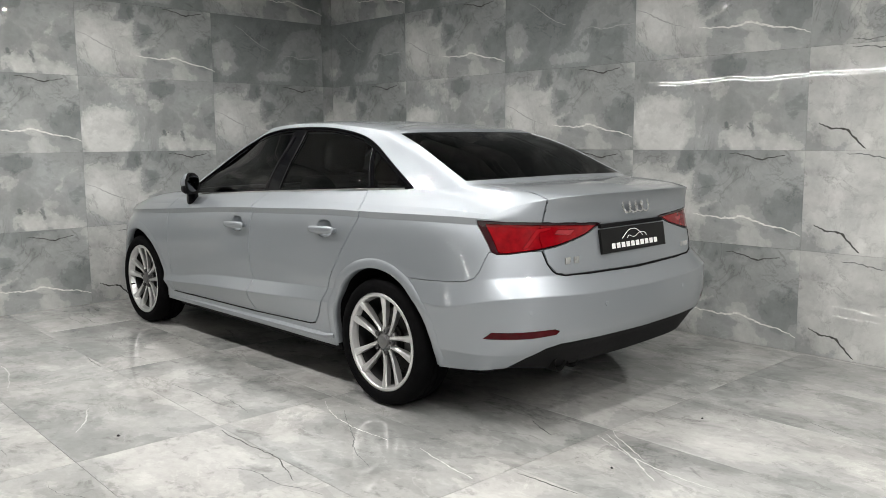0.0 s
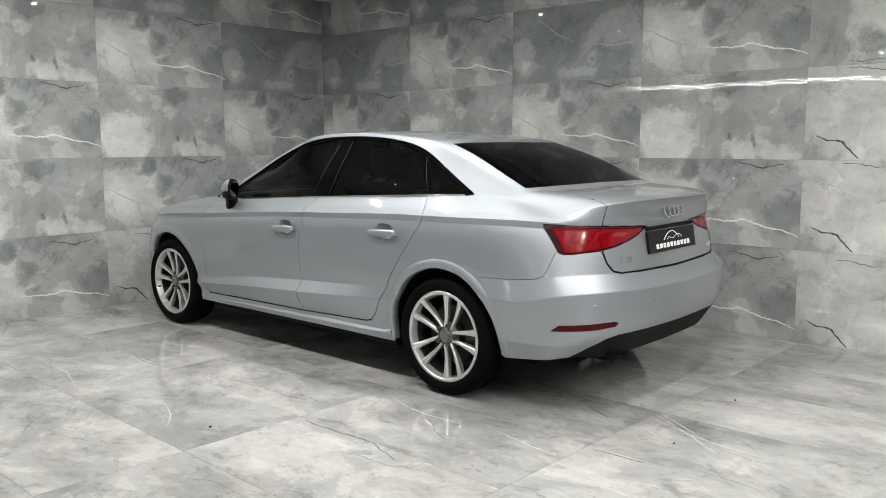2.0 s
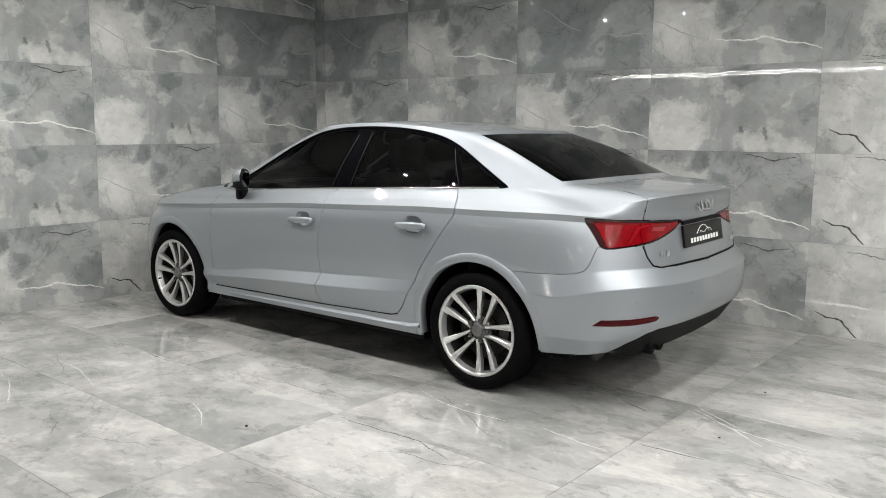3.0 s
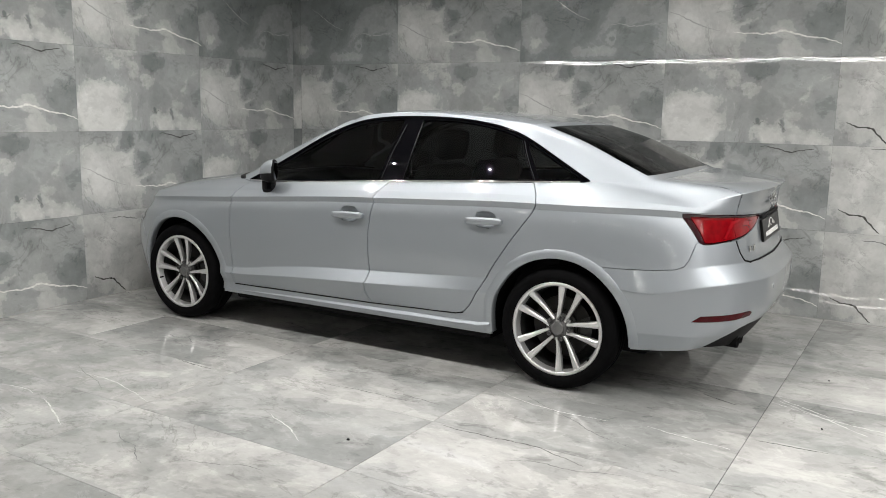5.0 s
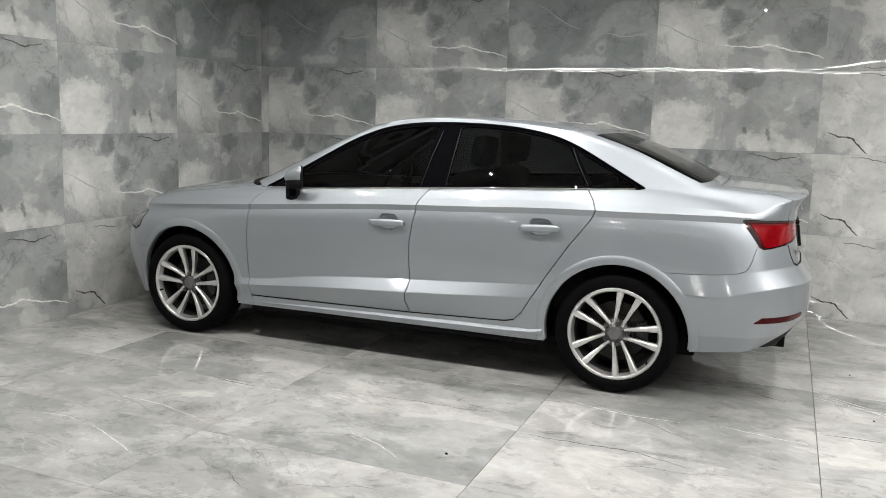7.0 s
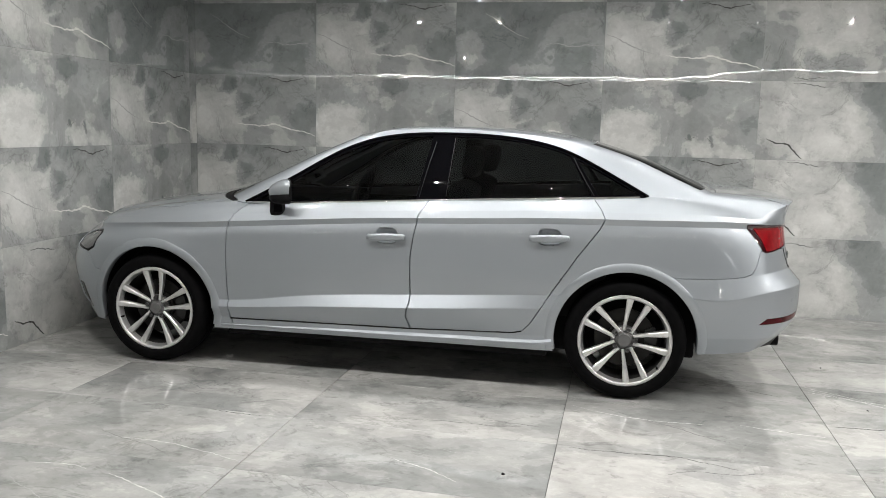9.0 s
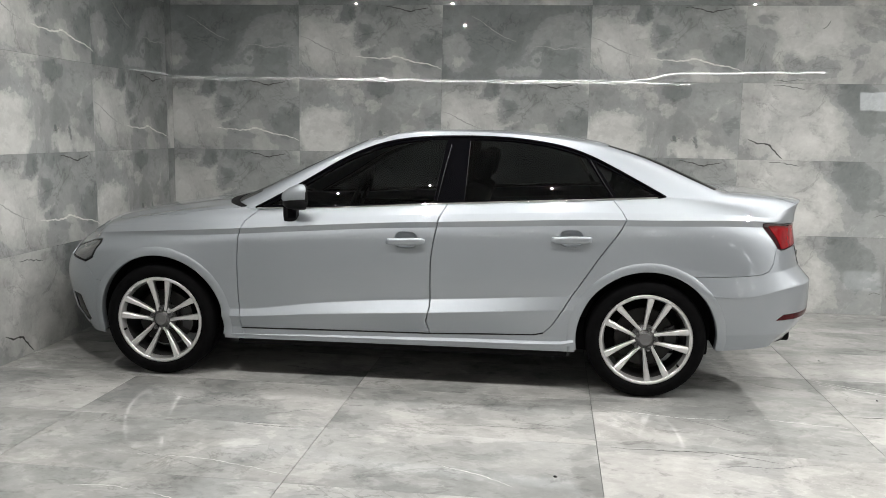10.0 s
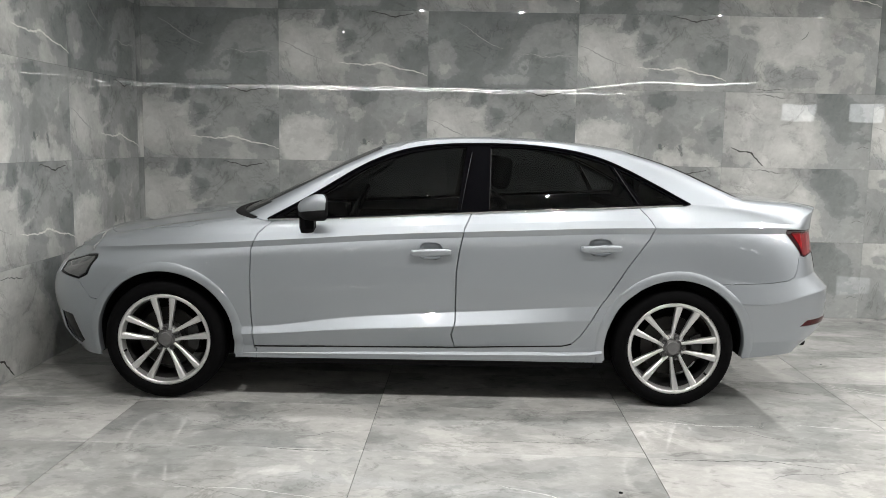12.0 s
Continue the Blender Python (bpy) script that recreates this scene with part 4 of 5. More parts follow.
def wheel_thing(name, x, flip, phase, valve):
    """A wheel under the car: outer face towards -y, then turned for the far side."""
    root = new(name)
    root.parent = car
    root.matrix_world = pose(x, -0.855 if not flip else 0.855, HUB_Z, 0, 0, 180 if flip else 0)
    r = HUB_Z
    tyre = [(0.236, 0.012), (0.243, 0.002), (0.256, -0.006), (0.275, -0.008), (0.292, -0.002), (0.303, 0.010), (0.3095, 0.026), (r, 0.045)]
    tyre += [(r, 0.078), (r - 0.006, 0.080), (r - 0.006, 0.086), (r, 0.088), (r, 0.112), (r - 0.006, 0.114), (r - 0.006, 0.120), (r, 0.122), (r, 0.155), (r - 0.003, 0.175), (r - 0.012, 0.192), (0.275, 0.208), (0.24, 0.200)]
    part("tyre", lathe(bmesh.new(), tyre, 72, closed=False), RUBBER, root, smooth=True)
    rim = new("rim")
    rim.parent = root
    lip = [(0.2185, 0.018), (0.2205, 0.008), (0.2240, 0.002), (0.2320, 0.000), (0.2385, 0.0015), (0.2415, 0.006), (0.2405, 0.014)]
    part("rim_step", lathe(bmesh.new(), [(0.2125, 0.040), (0.2140, 0.030), (0.2185, 0.018)], 72, closed=False), ALLOY, rim, smooth=True)
    part("rim_flange", lathe(bmesh.new(), lip, 72, closed=False), ALLOY, rim, smooth=True)
    part("rim_barrel", lathe(bmesh.new(), [(0.2125, 0.040), (0.210, 0.06), (0.205, 0.19), (0.228, 0.20)], 64, closed=False), DARK_ALLOY, rim, smooth=True)
    # five pairs of spokes
    spoke = bmesh.new()
    stations = [(0.046, 0.0085, 0.026, 0.046), (0.080, 0.0090, 0.028, 0.050), (0.12, 0.0105, 0.024, 0.052), (0.16, 0.0130, 0.017, 0.050), (0.195, 0.0160, 0.009, 0.042), (0.2255, 0.0185, 0.0035, 0.030)]
    rows = []
    for rr, hw, y0, y1 in stations:
        rows.append([spoke.verts.new(p) for p in ((-hw, y1, rr), (-hw, y0 + 0.004, rr), (-hw * 0.62, y0, rr), (hw * 0.45, y0 + 0.0015, rr), (hw, y0 + 0.007, rr), (hw, y1, rr))])
    for a, b in zip(rows, rows[1:]):
        for k in range(5):
            spoke.faces.new((a[k], a[k + 1], b[k + 1], b[k]))
    spoke.faces.new(rows[0])
    spoke.faces.new(rows[-1][::-1])
    bmesh.ops.recalc_face_normals(spoke, faces=spoke.faces)
    me = bpy.data.meshes.new("spoke")
    spoke.to_mesh(me)
    spoke.free()
    me.materials.append(ALLOY)
    mirrored = me.copy()
    mirrored.transform(Matrix.Diagonal((-1, 1, 1, 1)))
    mirrored.flip_normals()
    for k in range(5):
        for sgn, data in ((-1, me), (1, mirrored)):
            ob = new("spoke", data)
            ob.parent = rim
            ob.matrix_local = Matrix.Rotation(radians(90 - phase - 72 * k), 4, "Y") @ Matrix.Translation((sgn * 0.012, 0, 0)) @ Matrix.Rotation(radians(sgn * 9.8), 4, "Y")
        bolt = part("wheel_bolt", lathe(bmesh.new(), [(0.0125, 0.045), (0.0125, 0.022), (0.010, 0.020), (0.006, 0.024)], 10), BOLT_GREY, rim)
        bolt.matrix_local = Matrix.Rotation(radians(90 - phase - 72 * k), 4, "Y") @ Matrix.Translation((0, 0, 0.056))
    part("hub", lathe(bmesh.new(), [(0.072, 0.065), (0.070, 0.046), (0.064, 0.040), (0.040, 0.032), (0.036, 0.026)], 40), GREY_CAP, rim, smooth=True)
    part("centre_cap", lathe(bmesh.new(), [(0.034, 0.032), (0.034, 0.021), (0.031, 0.017), (0.01, 0.015)], 32), GREY_CAP, rim, "grey centre cap")
    stem = part("valve", lathe(bmesh.new(), [(0.0055, 0.030), (0.0055, 0.006), (0.004, 0.004)], 10), SATIN_BLACK, rim)
    stem.matrix_local = Matrix.Rotation(radians(-valve), 4, "Y") @ Matrix.Translation((0.2165, 0, 0))
    part("brake_disc", lathe(bmesh.new(), [(0.155, 0.098), (0.155, 0.088), (0.085, 0.088), (0.085, 0.075), (0.07, 0.07)], 48), STEEL, root)
    bm = bmesh.new()
    for k in range(9):
        t = radians(-25 + 50 * k / 8)
        for rad in (0.115, 0.165):
            for yy in (0.068, 0.125):
                bm.verts.new((rad * math.cos(t), yy, rad * math.sin(t)))
    bmesh.ops.convex_hull(bm, input=bm.verts)
    part("brake_caliper", bm, DARK_ALLOY, root, smooth=False)
    return root


for flip in (0, 1):
    wheel_thing("rear_wheel", HUB_R, flip, 72, -38)
    wheel_thing("front_wheel", HUB_F, flip, 91, 197)


# ---- arch lips, liners, sills, underside ----
def arch_lip(x, flip, start, stop):
    """The rolled lip round a wheel opening and the black liner behind it."""
    s = 1 if flip else -1
    bm, rows = bmesh.new(), []
    table = GRID.reshape(-1, 3)
    table = table[(table[:, 2] < 0.9) & (table[:, 1] > 0.6)]
    for k in range(61):
        a = radians(start + (stop - start) * k / 60)
        prof = []
        for rad, out in ((ARCH - 0.010, -0.045), (ARCH - 0.010, 0.0005), (ARCH - 0.006, 0.0022), (ARCH + 0.014, 0.0028), (ARCH + 0.034, 0.0022), (ARCH + 0.039, -0.002)):
            px, pz = x + rad * math.cos(a), HUB_Z + rad * math.sin(a)
            d = (table[:, 0] - px) ** 2 + (table[:, 2] - pz) ** 2
            near = np.argsort(d)[:6]
            w = np.average(table[near, 1], weights=1 / (d[near] + 1e-5))
            prof.append(Vector((px, s * (w + out), pz)))
        rows.append([bm.verts.new(p) for p in prof])
    for a, b in zip(rows, rows[1:]):
        for k in range(5):
            bm.faces.new((a[k], a[k + 1], b[k + 1], b[k]))
    part("wheel_arch_lip", bm, PAINT, car, smooth=True)
    bm, rows = bmesh.new(), []
    for k in range(31):
        a = radians(start - 1 + (stop - start + 2) * k / 30)
        d = (table[:, 0] - x - ARCH * math.cos(a)) ** 2 + (table[:, 2] - HUB_Z - ARCH * math.sin(a)) ** 2
        skin = float(table[np.argmin(d), 1])
        rows.append([bm.verts.new((x + rad * math.cos(a), s * w, HUB_Z + rad * math.sin(a))) for rad, w in ((ARCH - 0.006, skin - 0.02), (ARCH - 0.004, skin - 0.05), (ARCH + 0.01, 0.58), (0.10, 0.56))])
    for a, b in zip(rows, rows[1:]):
        for k in range(3):
            bm.faces.new((a[k], a[k + 1], b[k + 1], b[k]))
    part("arch_liner", bm, SATIN_BLACK, car)


for flip in (0, 1):
    arch_lip(HUB_R, flip, -7, 191)
    arch_lip(HUB_F, flip, -11, 193)
    s = 1 if flip else -1
    # side skirt with a blade that widens towards the tail
    bm, rows = bmesh.new(), []
    for x, z0, z1, out in ((-0.955, 0.226, 0.270, 0.836), (-0.90, 0.226, 0.271, 0.840), (-0.4, 0.232, 0.275, 0.846), (0.3, 0.240, 0.282, 0.854), (0.75, 0.247, 0.289, 0.862), (0.88, 0.252, 0.284, 0.866), (0.945, 0.262, 0.272, 0.860)):
        rows.append([bm.verts.new(p) for p in ((x, s * 0.80, z1 + 0.004), (x, s * 0.836, z1 - 0.004), (x, s * (out - 0.012), z0 + 0.034), (x, s * out, z0 + 0.022), (x, s * (out - 0.004), z0 + 0.008), (x, s * 0.80, z0))])
    for a, b in zip(rows, rows[1:]):
        for k in range(6):
            bm.faces.new((a[k], a[(k + 1) % 6], b[(k + 1) % 6], b[k]))
    bm.faces.new(rows[0]); bm.faces.new(rows[-1][::-1])
    part("side_skirt", bm, PAINT, car, "silver side skirt blade")
    # Black strip in place of the shaded gap below the doors.
    bm, table = bmesh.new(), GRID[STEPS_V <= 3, 3 * NU:14 * NU].reshape(-1, 3)
    foot = []
    for x, z in ((-0.855, 0.286), (-0.6, 0.289), (-0.335, 0.292), (-0.1, 0.295), (0.185, 0.298), (0.46, 0.307), (0.74, 0.316), (0.788, 0.328)):
        near = table[np.argsort((table[:, 0] - x) ** 2 + (table[:, 2] - z) ** 2)[:10]]
        skin = np.linalg.lstsq(np.c_[near[:, 0] - x, near[:, 2] - z, np.ones(len(near))], near[:, 1], rcond=None)[0][2]
        foot.append((x, s * (float(skin) - 0.0015), z - 0.001))
    tube(bm, foot, 0.0034, 6)
    part("sill_gap_strip", bm, SATIN_BLACK, car, "black seal under the doors")
part("underbody", box(box(bmesh.new(), -1.62, 1.70, -0.555, 0.555, 0.165, 0.30, 0.02), -0.90, 0.92, -0.78, 0.78, 0.178, 0.30, 0.02), SATIN_BLACK, car)
for s in (-1, 1):
    part("inner_panel", box(bmesh.new(), -0.89, 0.90, s * 0.785, s * 0.80, 0.24, 0.88), SATIN_BLACK, car)
part("boot_floor", box(bmesh.new(), 1.74, 1.98, -0.55, 0.55, 0.34, 0.78, 0.03), SATIN_BLACK, car)
part("engine_bay", box(bmesh.new(), -1.66, -0.95, -0.55, 0.55, 0.30, 0.70, 0.03), SATIN_BLACK, car)
part("cowl", box(bmesh.new(), -1.12, -0.84, -0.66, 0.66, 0.80, 0.925, 0.02), SATIN_BLACK, car)
part("parcel_shelf", box(bmesh.new(), 1.10, 1.72, -0.58, 0.58, 0.98, 1.025, 0.01), CABIN, car)


# ---- cabin ----
def seat(x, y, wide):
    root = new("seat")
    root.parent = car
    root.matrix_world = pose(x, y, 0.30)
    part("cushion", box(bmesh.new(), -0.26, 0.26, -wide, wide, 0.05, 0.26, 0.06), CABIN, root, smooth=True)
    back = part("backrest", box(bmesh.new(), -0.07, 0.07, -wide, wide, 0.0, 0.60, 0.05), CABIN, root, smooth=True)
    back.matrix_local = pose(0.25, 0, 0.20, 0, 20, 0)
    for k in ((0,) if wide < 0.4 else (-0.36, 0.36)):
        rest = part("headrest", box(bmesh.new(), -0.05, 0.05, -0.13, 0.13, 0.0, 0.18, 0.045), CABIN, root, smooth=True)
        rest.matrix_local = pose(0.47 if wide < 0.4 else 0.40, k, 0.80 if wide < 0.4 else 0.68, 0, 10, 0)


for y in (-0.37, 0.37):
    seat(-0.05, y, 0.25)
seat(0.86, 0.0, 0.60)
part("dashboard", box(bmesh.new(), -0.95, -0.55, -0.70, 0.70, 0.62, 0.93, 0.06), CABIN, car, smooth=True)
wheel_ring = bmesh.new()
tube(wheel_ring, [(0.0, 0.18 * math.cos(t), 0.18 * math.sin(t)) for t in np.linspace(0, 2 * math.pi, 33)], 0.015, 8)
part("steering_wheel", wheel_ring, CABIN, car, smooth=True, at=pose(-0.46, 0.37, 0.90, 0, 25, 0))


# ---- handles, mirrors, trim ----
def near_surface(x, z, low=0.0, high=11.0):
    """Half-width of the body at a place on its side."""
    t = GRID[(STEPS_V >= low) & (STEPS_V <= high), 3 * NU:14 * NU].reshape(-1, 3)
    d = (t[:, 0] - x) ** 2 + (t[:, 2] - z) ** 2
    k = np.argsort(d)[:6]
    return float(np.average(t[k, 1], weights=1 / (d[k] + 1e-5)))


def side_width(x, z):
    """Half-width of the cabin's side at a place, by a plane laid through the nearest points."""
    t = GRID[(STEPS_V >= 10.5) & (STEPS_V <= 14.6), 3 * NU:14 * NU].reshape(-1, 3)
    near = t[np.argsort((t[:, 0] - x) ** 2 + (t[:, 2] - z) ** 2)[:14]]
    fit_plane = np.linalg.lstsq(np.c_[near[:, 0] - x, near[:, 2] - z, np.ones(len(near))], near[:, 1], rcond=None)[0]
    return float(fit_plane[2])


def door_handle(x, z, parent, flip):
    s = 1 if flip else -1
    w = near_surface(x, z)
    bm, rows = bmesh.new(), []
    for k in range(13):
        t = -1 + 2 * k / 12
        hh = 0.0195 * (1 - 0.25 * t * t) * (1.0 if abs(t) < 0.97 else 0.7)
        out = 0.030 + 0.008 * (1 - t * t)
        px, pz = x + 0.103 * t, z + 0.004 * t
        ww = near_surface(px, pz)
        rows.append([bm.verts.new((px, s * (ww + o), pz + dz)) for o, dz in ((out - 0.016, -hh), (out - 0.004, -hh), (out, -hh * 0.4), (out, hh * 0.4), (out - 0.004, hh), (out - 0.016, hh))])
    for a, b in zip(rows, rows[1:]):
        for k in range(6):
            bm.faces.new((a[k], a[(k + 1) % 6], b[(k + 1) % 6], b[k]))
    bm.faces.new(rows[0]); bm.faces.new(rows[-1][::-1])
    handle = part("door_handle", bm, PAINT, parent, "silver bar handle over a scooped recess", smooth=True)
    for e in (-0.088, 0.088):
        part("handle_mount", box(bmesh.new(), x + e - 0.012, x + e + 0.012, s * (w - 0.01), s * (w + 0.030), z - 0.011, z + 0.011, 0.003), PAINT, handle)
    # hollow behind the grip
    bm, n, rings = bmesh.new(), 24, []
    for f, depth in ((1.05, 0.001), (1.0, 0.0), (0.96, 0.012), (0.88, 0.028), (0.60, 0.038), (0.2, 0.040)):
        ring_k = []
        for k in range(n):
            px, pz = x + scoop(k, f)[0], z + scoop(k, f)[1]
            ring_k.append(bm.verts.new((px, s * (near_surface(px, pz) - depth), pz)))
        rings.append(ring_k)
    for a, b in zip(rings, rings[1:]):
        for k in range(n):
            bm.faces.new((a[k], a[(k + 1) % n], b[(k + 1) % n], b[k]))
    bm.faces.new(rings[-1])
    part("handle_recess", bm, PAINT, handle, "shadowed scoop behind the handle", smooth=True)


for flip in (0, 1):
    for (hx, hz), key in zip(HANDLES, ("front_door", "rear_door")):
        door_handle(hx, hz, doors[key, flip], flip)


# Silvering darkened to put a dim reflection into the mirror's colour.
MIRROR = plain("darkened_mirror_silvering", (0.06, 0.062, 0.065), 0.03, metal=1.0)


def rounded(t, half, power=0.82):
    """A point on a squarish ring."""
    c, q = math.cos(t), math.sin(t)
    return half[0] * math.copysign(abs(c) ** power, c), half[1] * math.copysign(abs(q) ** power, q)


MIRROR_SWEEP = 0.55      # the outer end stands further back


def wing_mirror(flip):
    s = 1 if flip else -1
    root = new("wing_mirror")
    root.parent = car
    turns = [2 * math.pi * j / 24 for j in range(24)]

    def loft_rings(name, mat, stations, label="", close=True):
        bm, rows = bmesh.new(), []
        for cx, cy, cz, hy, hz in stations:
            ring_k = [rounded(t, (hy, hz)) for t in turns]
            rows.append([bm.verts.new((cx + MIRROR_SWEEP * dy, s * (cy + dy), cz + dz + 0.14 * max(dz, 0) * dy / hy)) for dy, dz in ring_k])
        for a, b in zip(rows, rows[1:]):
            for j in range(24):
                bm.faces.new((a[j], a[(j + 1) % 24], b[(j + 1) % 24], b[j]))
        bm.faces.new(rows[0][::-1])
        if close:
            bm.faces.new(rows[-1])
        return part(name, bm, mat, root, label, smooth=True)

    loft_rings("mirror_shell", PAINT, [(-0.6160, 0.852, 1.004, 0.018, 0.010), (-0.6104, 0.853, 1.008, 0.036, 0.021), (-0.5959, 0.854, 1.015, 0.052, 0.031), (-0.5677, 0.855, 1.024, 0.060, 0.041), (-0.5315, 0.856, 1.031, 0.064, 0.048), (-0.5080, 0.856, 1.032, 0.064, 0.049), (-0.5020, 0.856, 1.032, 0.062, 0.047)], "silver mirror shell")
    loft_rings("mirror_housing", SATIN_BLACK, [(-0.6110, 0.850, 0.984, 0.032, 0.020), (-0.5930, 0.852, 0.980, 0.051, 0.030), (-0.5485, 0.855, 0.978, 0.061, 0.035), (-0.4990, 0.856, 0.982, 0.0630, 0.037)], "black lower mirror housing")
    loft_rings("mirror_bezel", SATIN_BLACK, [(-0.5075, 0.856, 1.016, 0.0650, 0.0650), (-0.4960, 0.856, 1.016, 0.0640, 0.0640), (-0.4925, 0.856, 1.016, 0.061, 0.061)])
    loft_rings("mirror_glass", MIRROR, [(-0.4930, 0.856, 1.016, 0.055, 0.054), (-0.4912, 0.856, 1.016, 0.054, 0.053)])
    bm = bmesh.new()
    box(bm, -0.620, -0.535, s * 0.790, s * 0.852, 0.866, 0.985, 0.034)
    part("mirror_foot", bm, GLOSS_BLACK, root, "black mirror foot")


for flip in (0, 1):
    wing_mirror(flip)
    s = 1 if flip else -1

    def rail(points, name, mat, radius, label, lift):
        bm = bmesh.new()
        tube(bm, [(x, s * (near_surface(x, z, 10.5, 14.5) + lift), z) for x, z in points], radius, 6)
        part(name, bm, mat, car, label, smooth=True)

    rail([(x, z) for x, z in smooth_line([(-0.79, 0.936), (-0.40, 0.950), (0.0, 0.975), (0.40, 0.998), (0.80, 1.019), (1.15, 1.035), (1.36, 1.044)], 0.06)], "belt_trim", CHROME, 0.0055, "bright chrome belt strip", 0.004)
    bm = bmesh.new()
    tube(bm, [(x, s * (side_width(x, z) + 0.001), z) for x, z in smooth_line([(-0.80, 0.938), (-0.52, 1.097), (-0.29, 1.233), (-0.10, 1.304), (0.10, 1.336), (0.32, 1.345), (0.52, 1.342), (0.72, 1.325), (0.95, 1.275), (1.15, 1.185), (1.405, 1.048)], 0.02)], 0.0065, 8)
    part("window_seal", bm, GLOSS_BLACK, car, "black edge round the side windows", smooth=True)
    rail([(0.262, 1.300), (0.232, 1.15), (0.205, 1.005)], "pillar_seal", PANE_EDGE, 0.0017, "", 0.004)
    rail([(1.012, 1.233), (1.045, 1.175), (1.085, 1.110), (1.128, 1.046)], "pillar_seal", PANE_EDGE, 0.0017, "", 0.004)
    rail([(0.364, 1.318), (0.358, 1.15), (0.351, 1.012)], "pillar_seal", PANE_EDGE, 0.0017, "", 0.004)


# ---- tail details ----

def tail_x(y, z):
    """x of the tail's surface at a height and offset."""
    t = GRID[STEPS_V < 11, :4 * NU].reshape(-1, 3)
    d = (t[:, 1] - abs(y)) ** 2 + (t[:, 2] - z) ** 2
    k = np.argsort(d)[:5]
    return float(np.average(t[k, 0], weights=1 / (d[k] + 1e-5)))


number_plate = part("number_plate", box(bmesh.new(), 2.164, 2.177, -0.262, 0.262, 0.758, 0.870, 0.003), PLATE_BLACK, boot, "black dealer plate with white writing and a car outline", at=Matrix.Translation((2.163, 0, 0.814)) @ Matrix.Rotation(radians(-9.5), 4, "Y") @ Matrix.Translation((-2.170, 0, -0.814)))


# Bar painted black in place of the boot overhang's shade above the plate.
part("plate_shade_bar", box(bmesh.new(), 2.125, 2.160, -0.255, 0.255, 0.874, 0.892, 0.004), SATIN_BLACK, boot, "black bar over the plate")
for a in [(-0.190 + 0.0385 * k, -0.157 + 0.0385 * k) for k in range(10)]:
    part("printed_bar", box(bmesh.new(), 2.1765, 2.1782, a[0] + 0.003, a[1] - 0.003, 0.776, 0.800), PLATE_WHITE, number_plate)
bm = bmesh.new()
tube(bm, [(2.1775, y, z) for y, z in smooth_line([(-0.10, 0.816), (-0.085, 0.826), (-0.05, 0.848), (-0.01, 0.856), (0.03, 0.848), (0.05, 0.836), (0.09, 0.830), (0.10, 0.818)], 0.012)], 0.0022, 6)
tube(bm, [(2.1775, y, z) for y, z in smooth_line([(-0.06, 0.816), (-0.045, 0.828), (-0.02, 0.820), (0.02, 0.824), (0.05, 0.834), (0.07, 0.818)], 0.012)], 0.0016, 6)
part("car_outline", bm, PLATE_WHITE, number_plate)
edge = [(-0.594, 0.80), (-0.580, 0.745), (-0.562, 0.716), (-0.548, 0.704), (-0.50, 0.692), (-0.35, 0.689), (-0.15, 0.685), (0.0, 0.683)]
edge += [(-y, z) for y, z in edge[-2::-1]]


def tail_skin(y, z):
    """x of the tail's surface, by a plane laid through the nearest points."""
    t = GRID[STEPS_V < 10, :5 * NU].reshape(-1, 3)
    near = t[np.argsort((t[:, 1] - abs(y)) ** 2 + (t[:, 2] - z) ** 2)[:12]]
    return float(np.linalg.lstsq(np.c_[near[:, 1] - abs(y), near[:, 2] - z, np.ones(12)], near[:, 0], rcond=None)[0][2])


# Black strip laid in for the shade inside the boot lid's shut gap.
part("boot_gap_strip", tube(bmesh.new(), [(tail_skin(y, z) - 0.001, y, z - 0.001) for y, z in edge], 0.0042, 6), SATIN_BLACK, boot, "black shut line under the boot lid")
for k in range(4):
    bm = bmesh.new()
    cy, cz, rr = -0.062 + 0.049 * k, 0.966, 0.031
    cx = tail_x(cy, cz) + 0.006
    tube(bm, [(cx - 0.25 * rr * math.sin(t), cy + rr * math.cos(t), cz + rr * math.sin(t)) for t in np.linspace(0, 2 * math.pi, 29)], 0.0052, 8)
    part("emblem_ring", bm, CHROME, boot, "chrome ring", smooth=True)
bm = bmesh.new()
for y0, y1 in ((-0.497, -0.460), (-0.446, -0.410)):
    xx = tail_x((y0 + y1) / 2, 0.752)
    box(bm, xx - 0.002, xx + 0.005, y0, y1, 0.737, 0.767, 0.002)
part("model_badge", bm, CHROME, boot)
bm = bmesh.new()
for k in range(3):
    yy = 0.43 + 0.032 * k
    box(bm, tail_x(yy, 0.742) - 0.002, tail_x(yy, 0.742) + 0.004, yy, yy + 0.020, 0.732, 0.754, 0.001)
part("engine_badge", bm, CHROME, boot)
for y in (-0.71, -0.32, 0.32, 0.71):
    z = 0.555
    sensor = part("parking_sensor", lathe(bmesh.new(), [(0.011, -0.004), (0.011, 0.0012), (0.0095, 0.002)], 20), PAINT, bumper_r, smooth=False)
    n = Vector((1.0, 0.9 if y > 0 else -0.9, 0)).normalized() if abs(y) > 0.6 else Vector((1, 0, 0))
    sensor.matrix_world = Matrix.Translation((tail_x(y, z), y, z)) @ n.to_track_quat("Y", "Z").to_matrix().to_4x4()
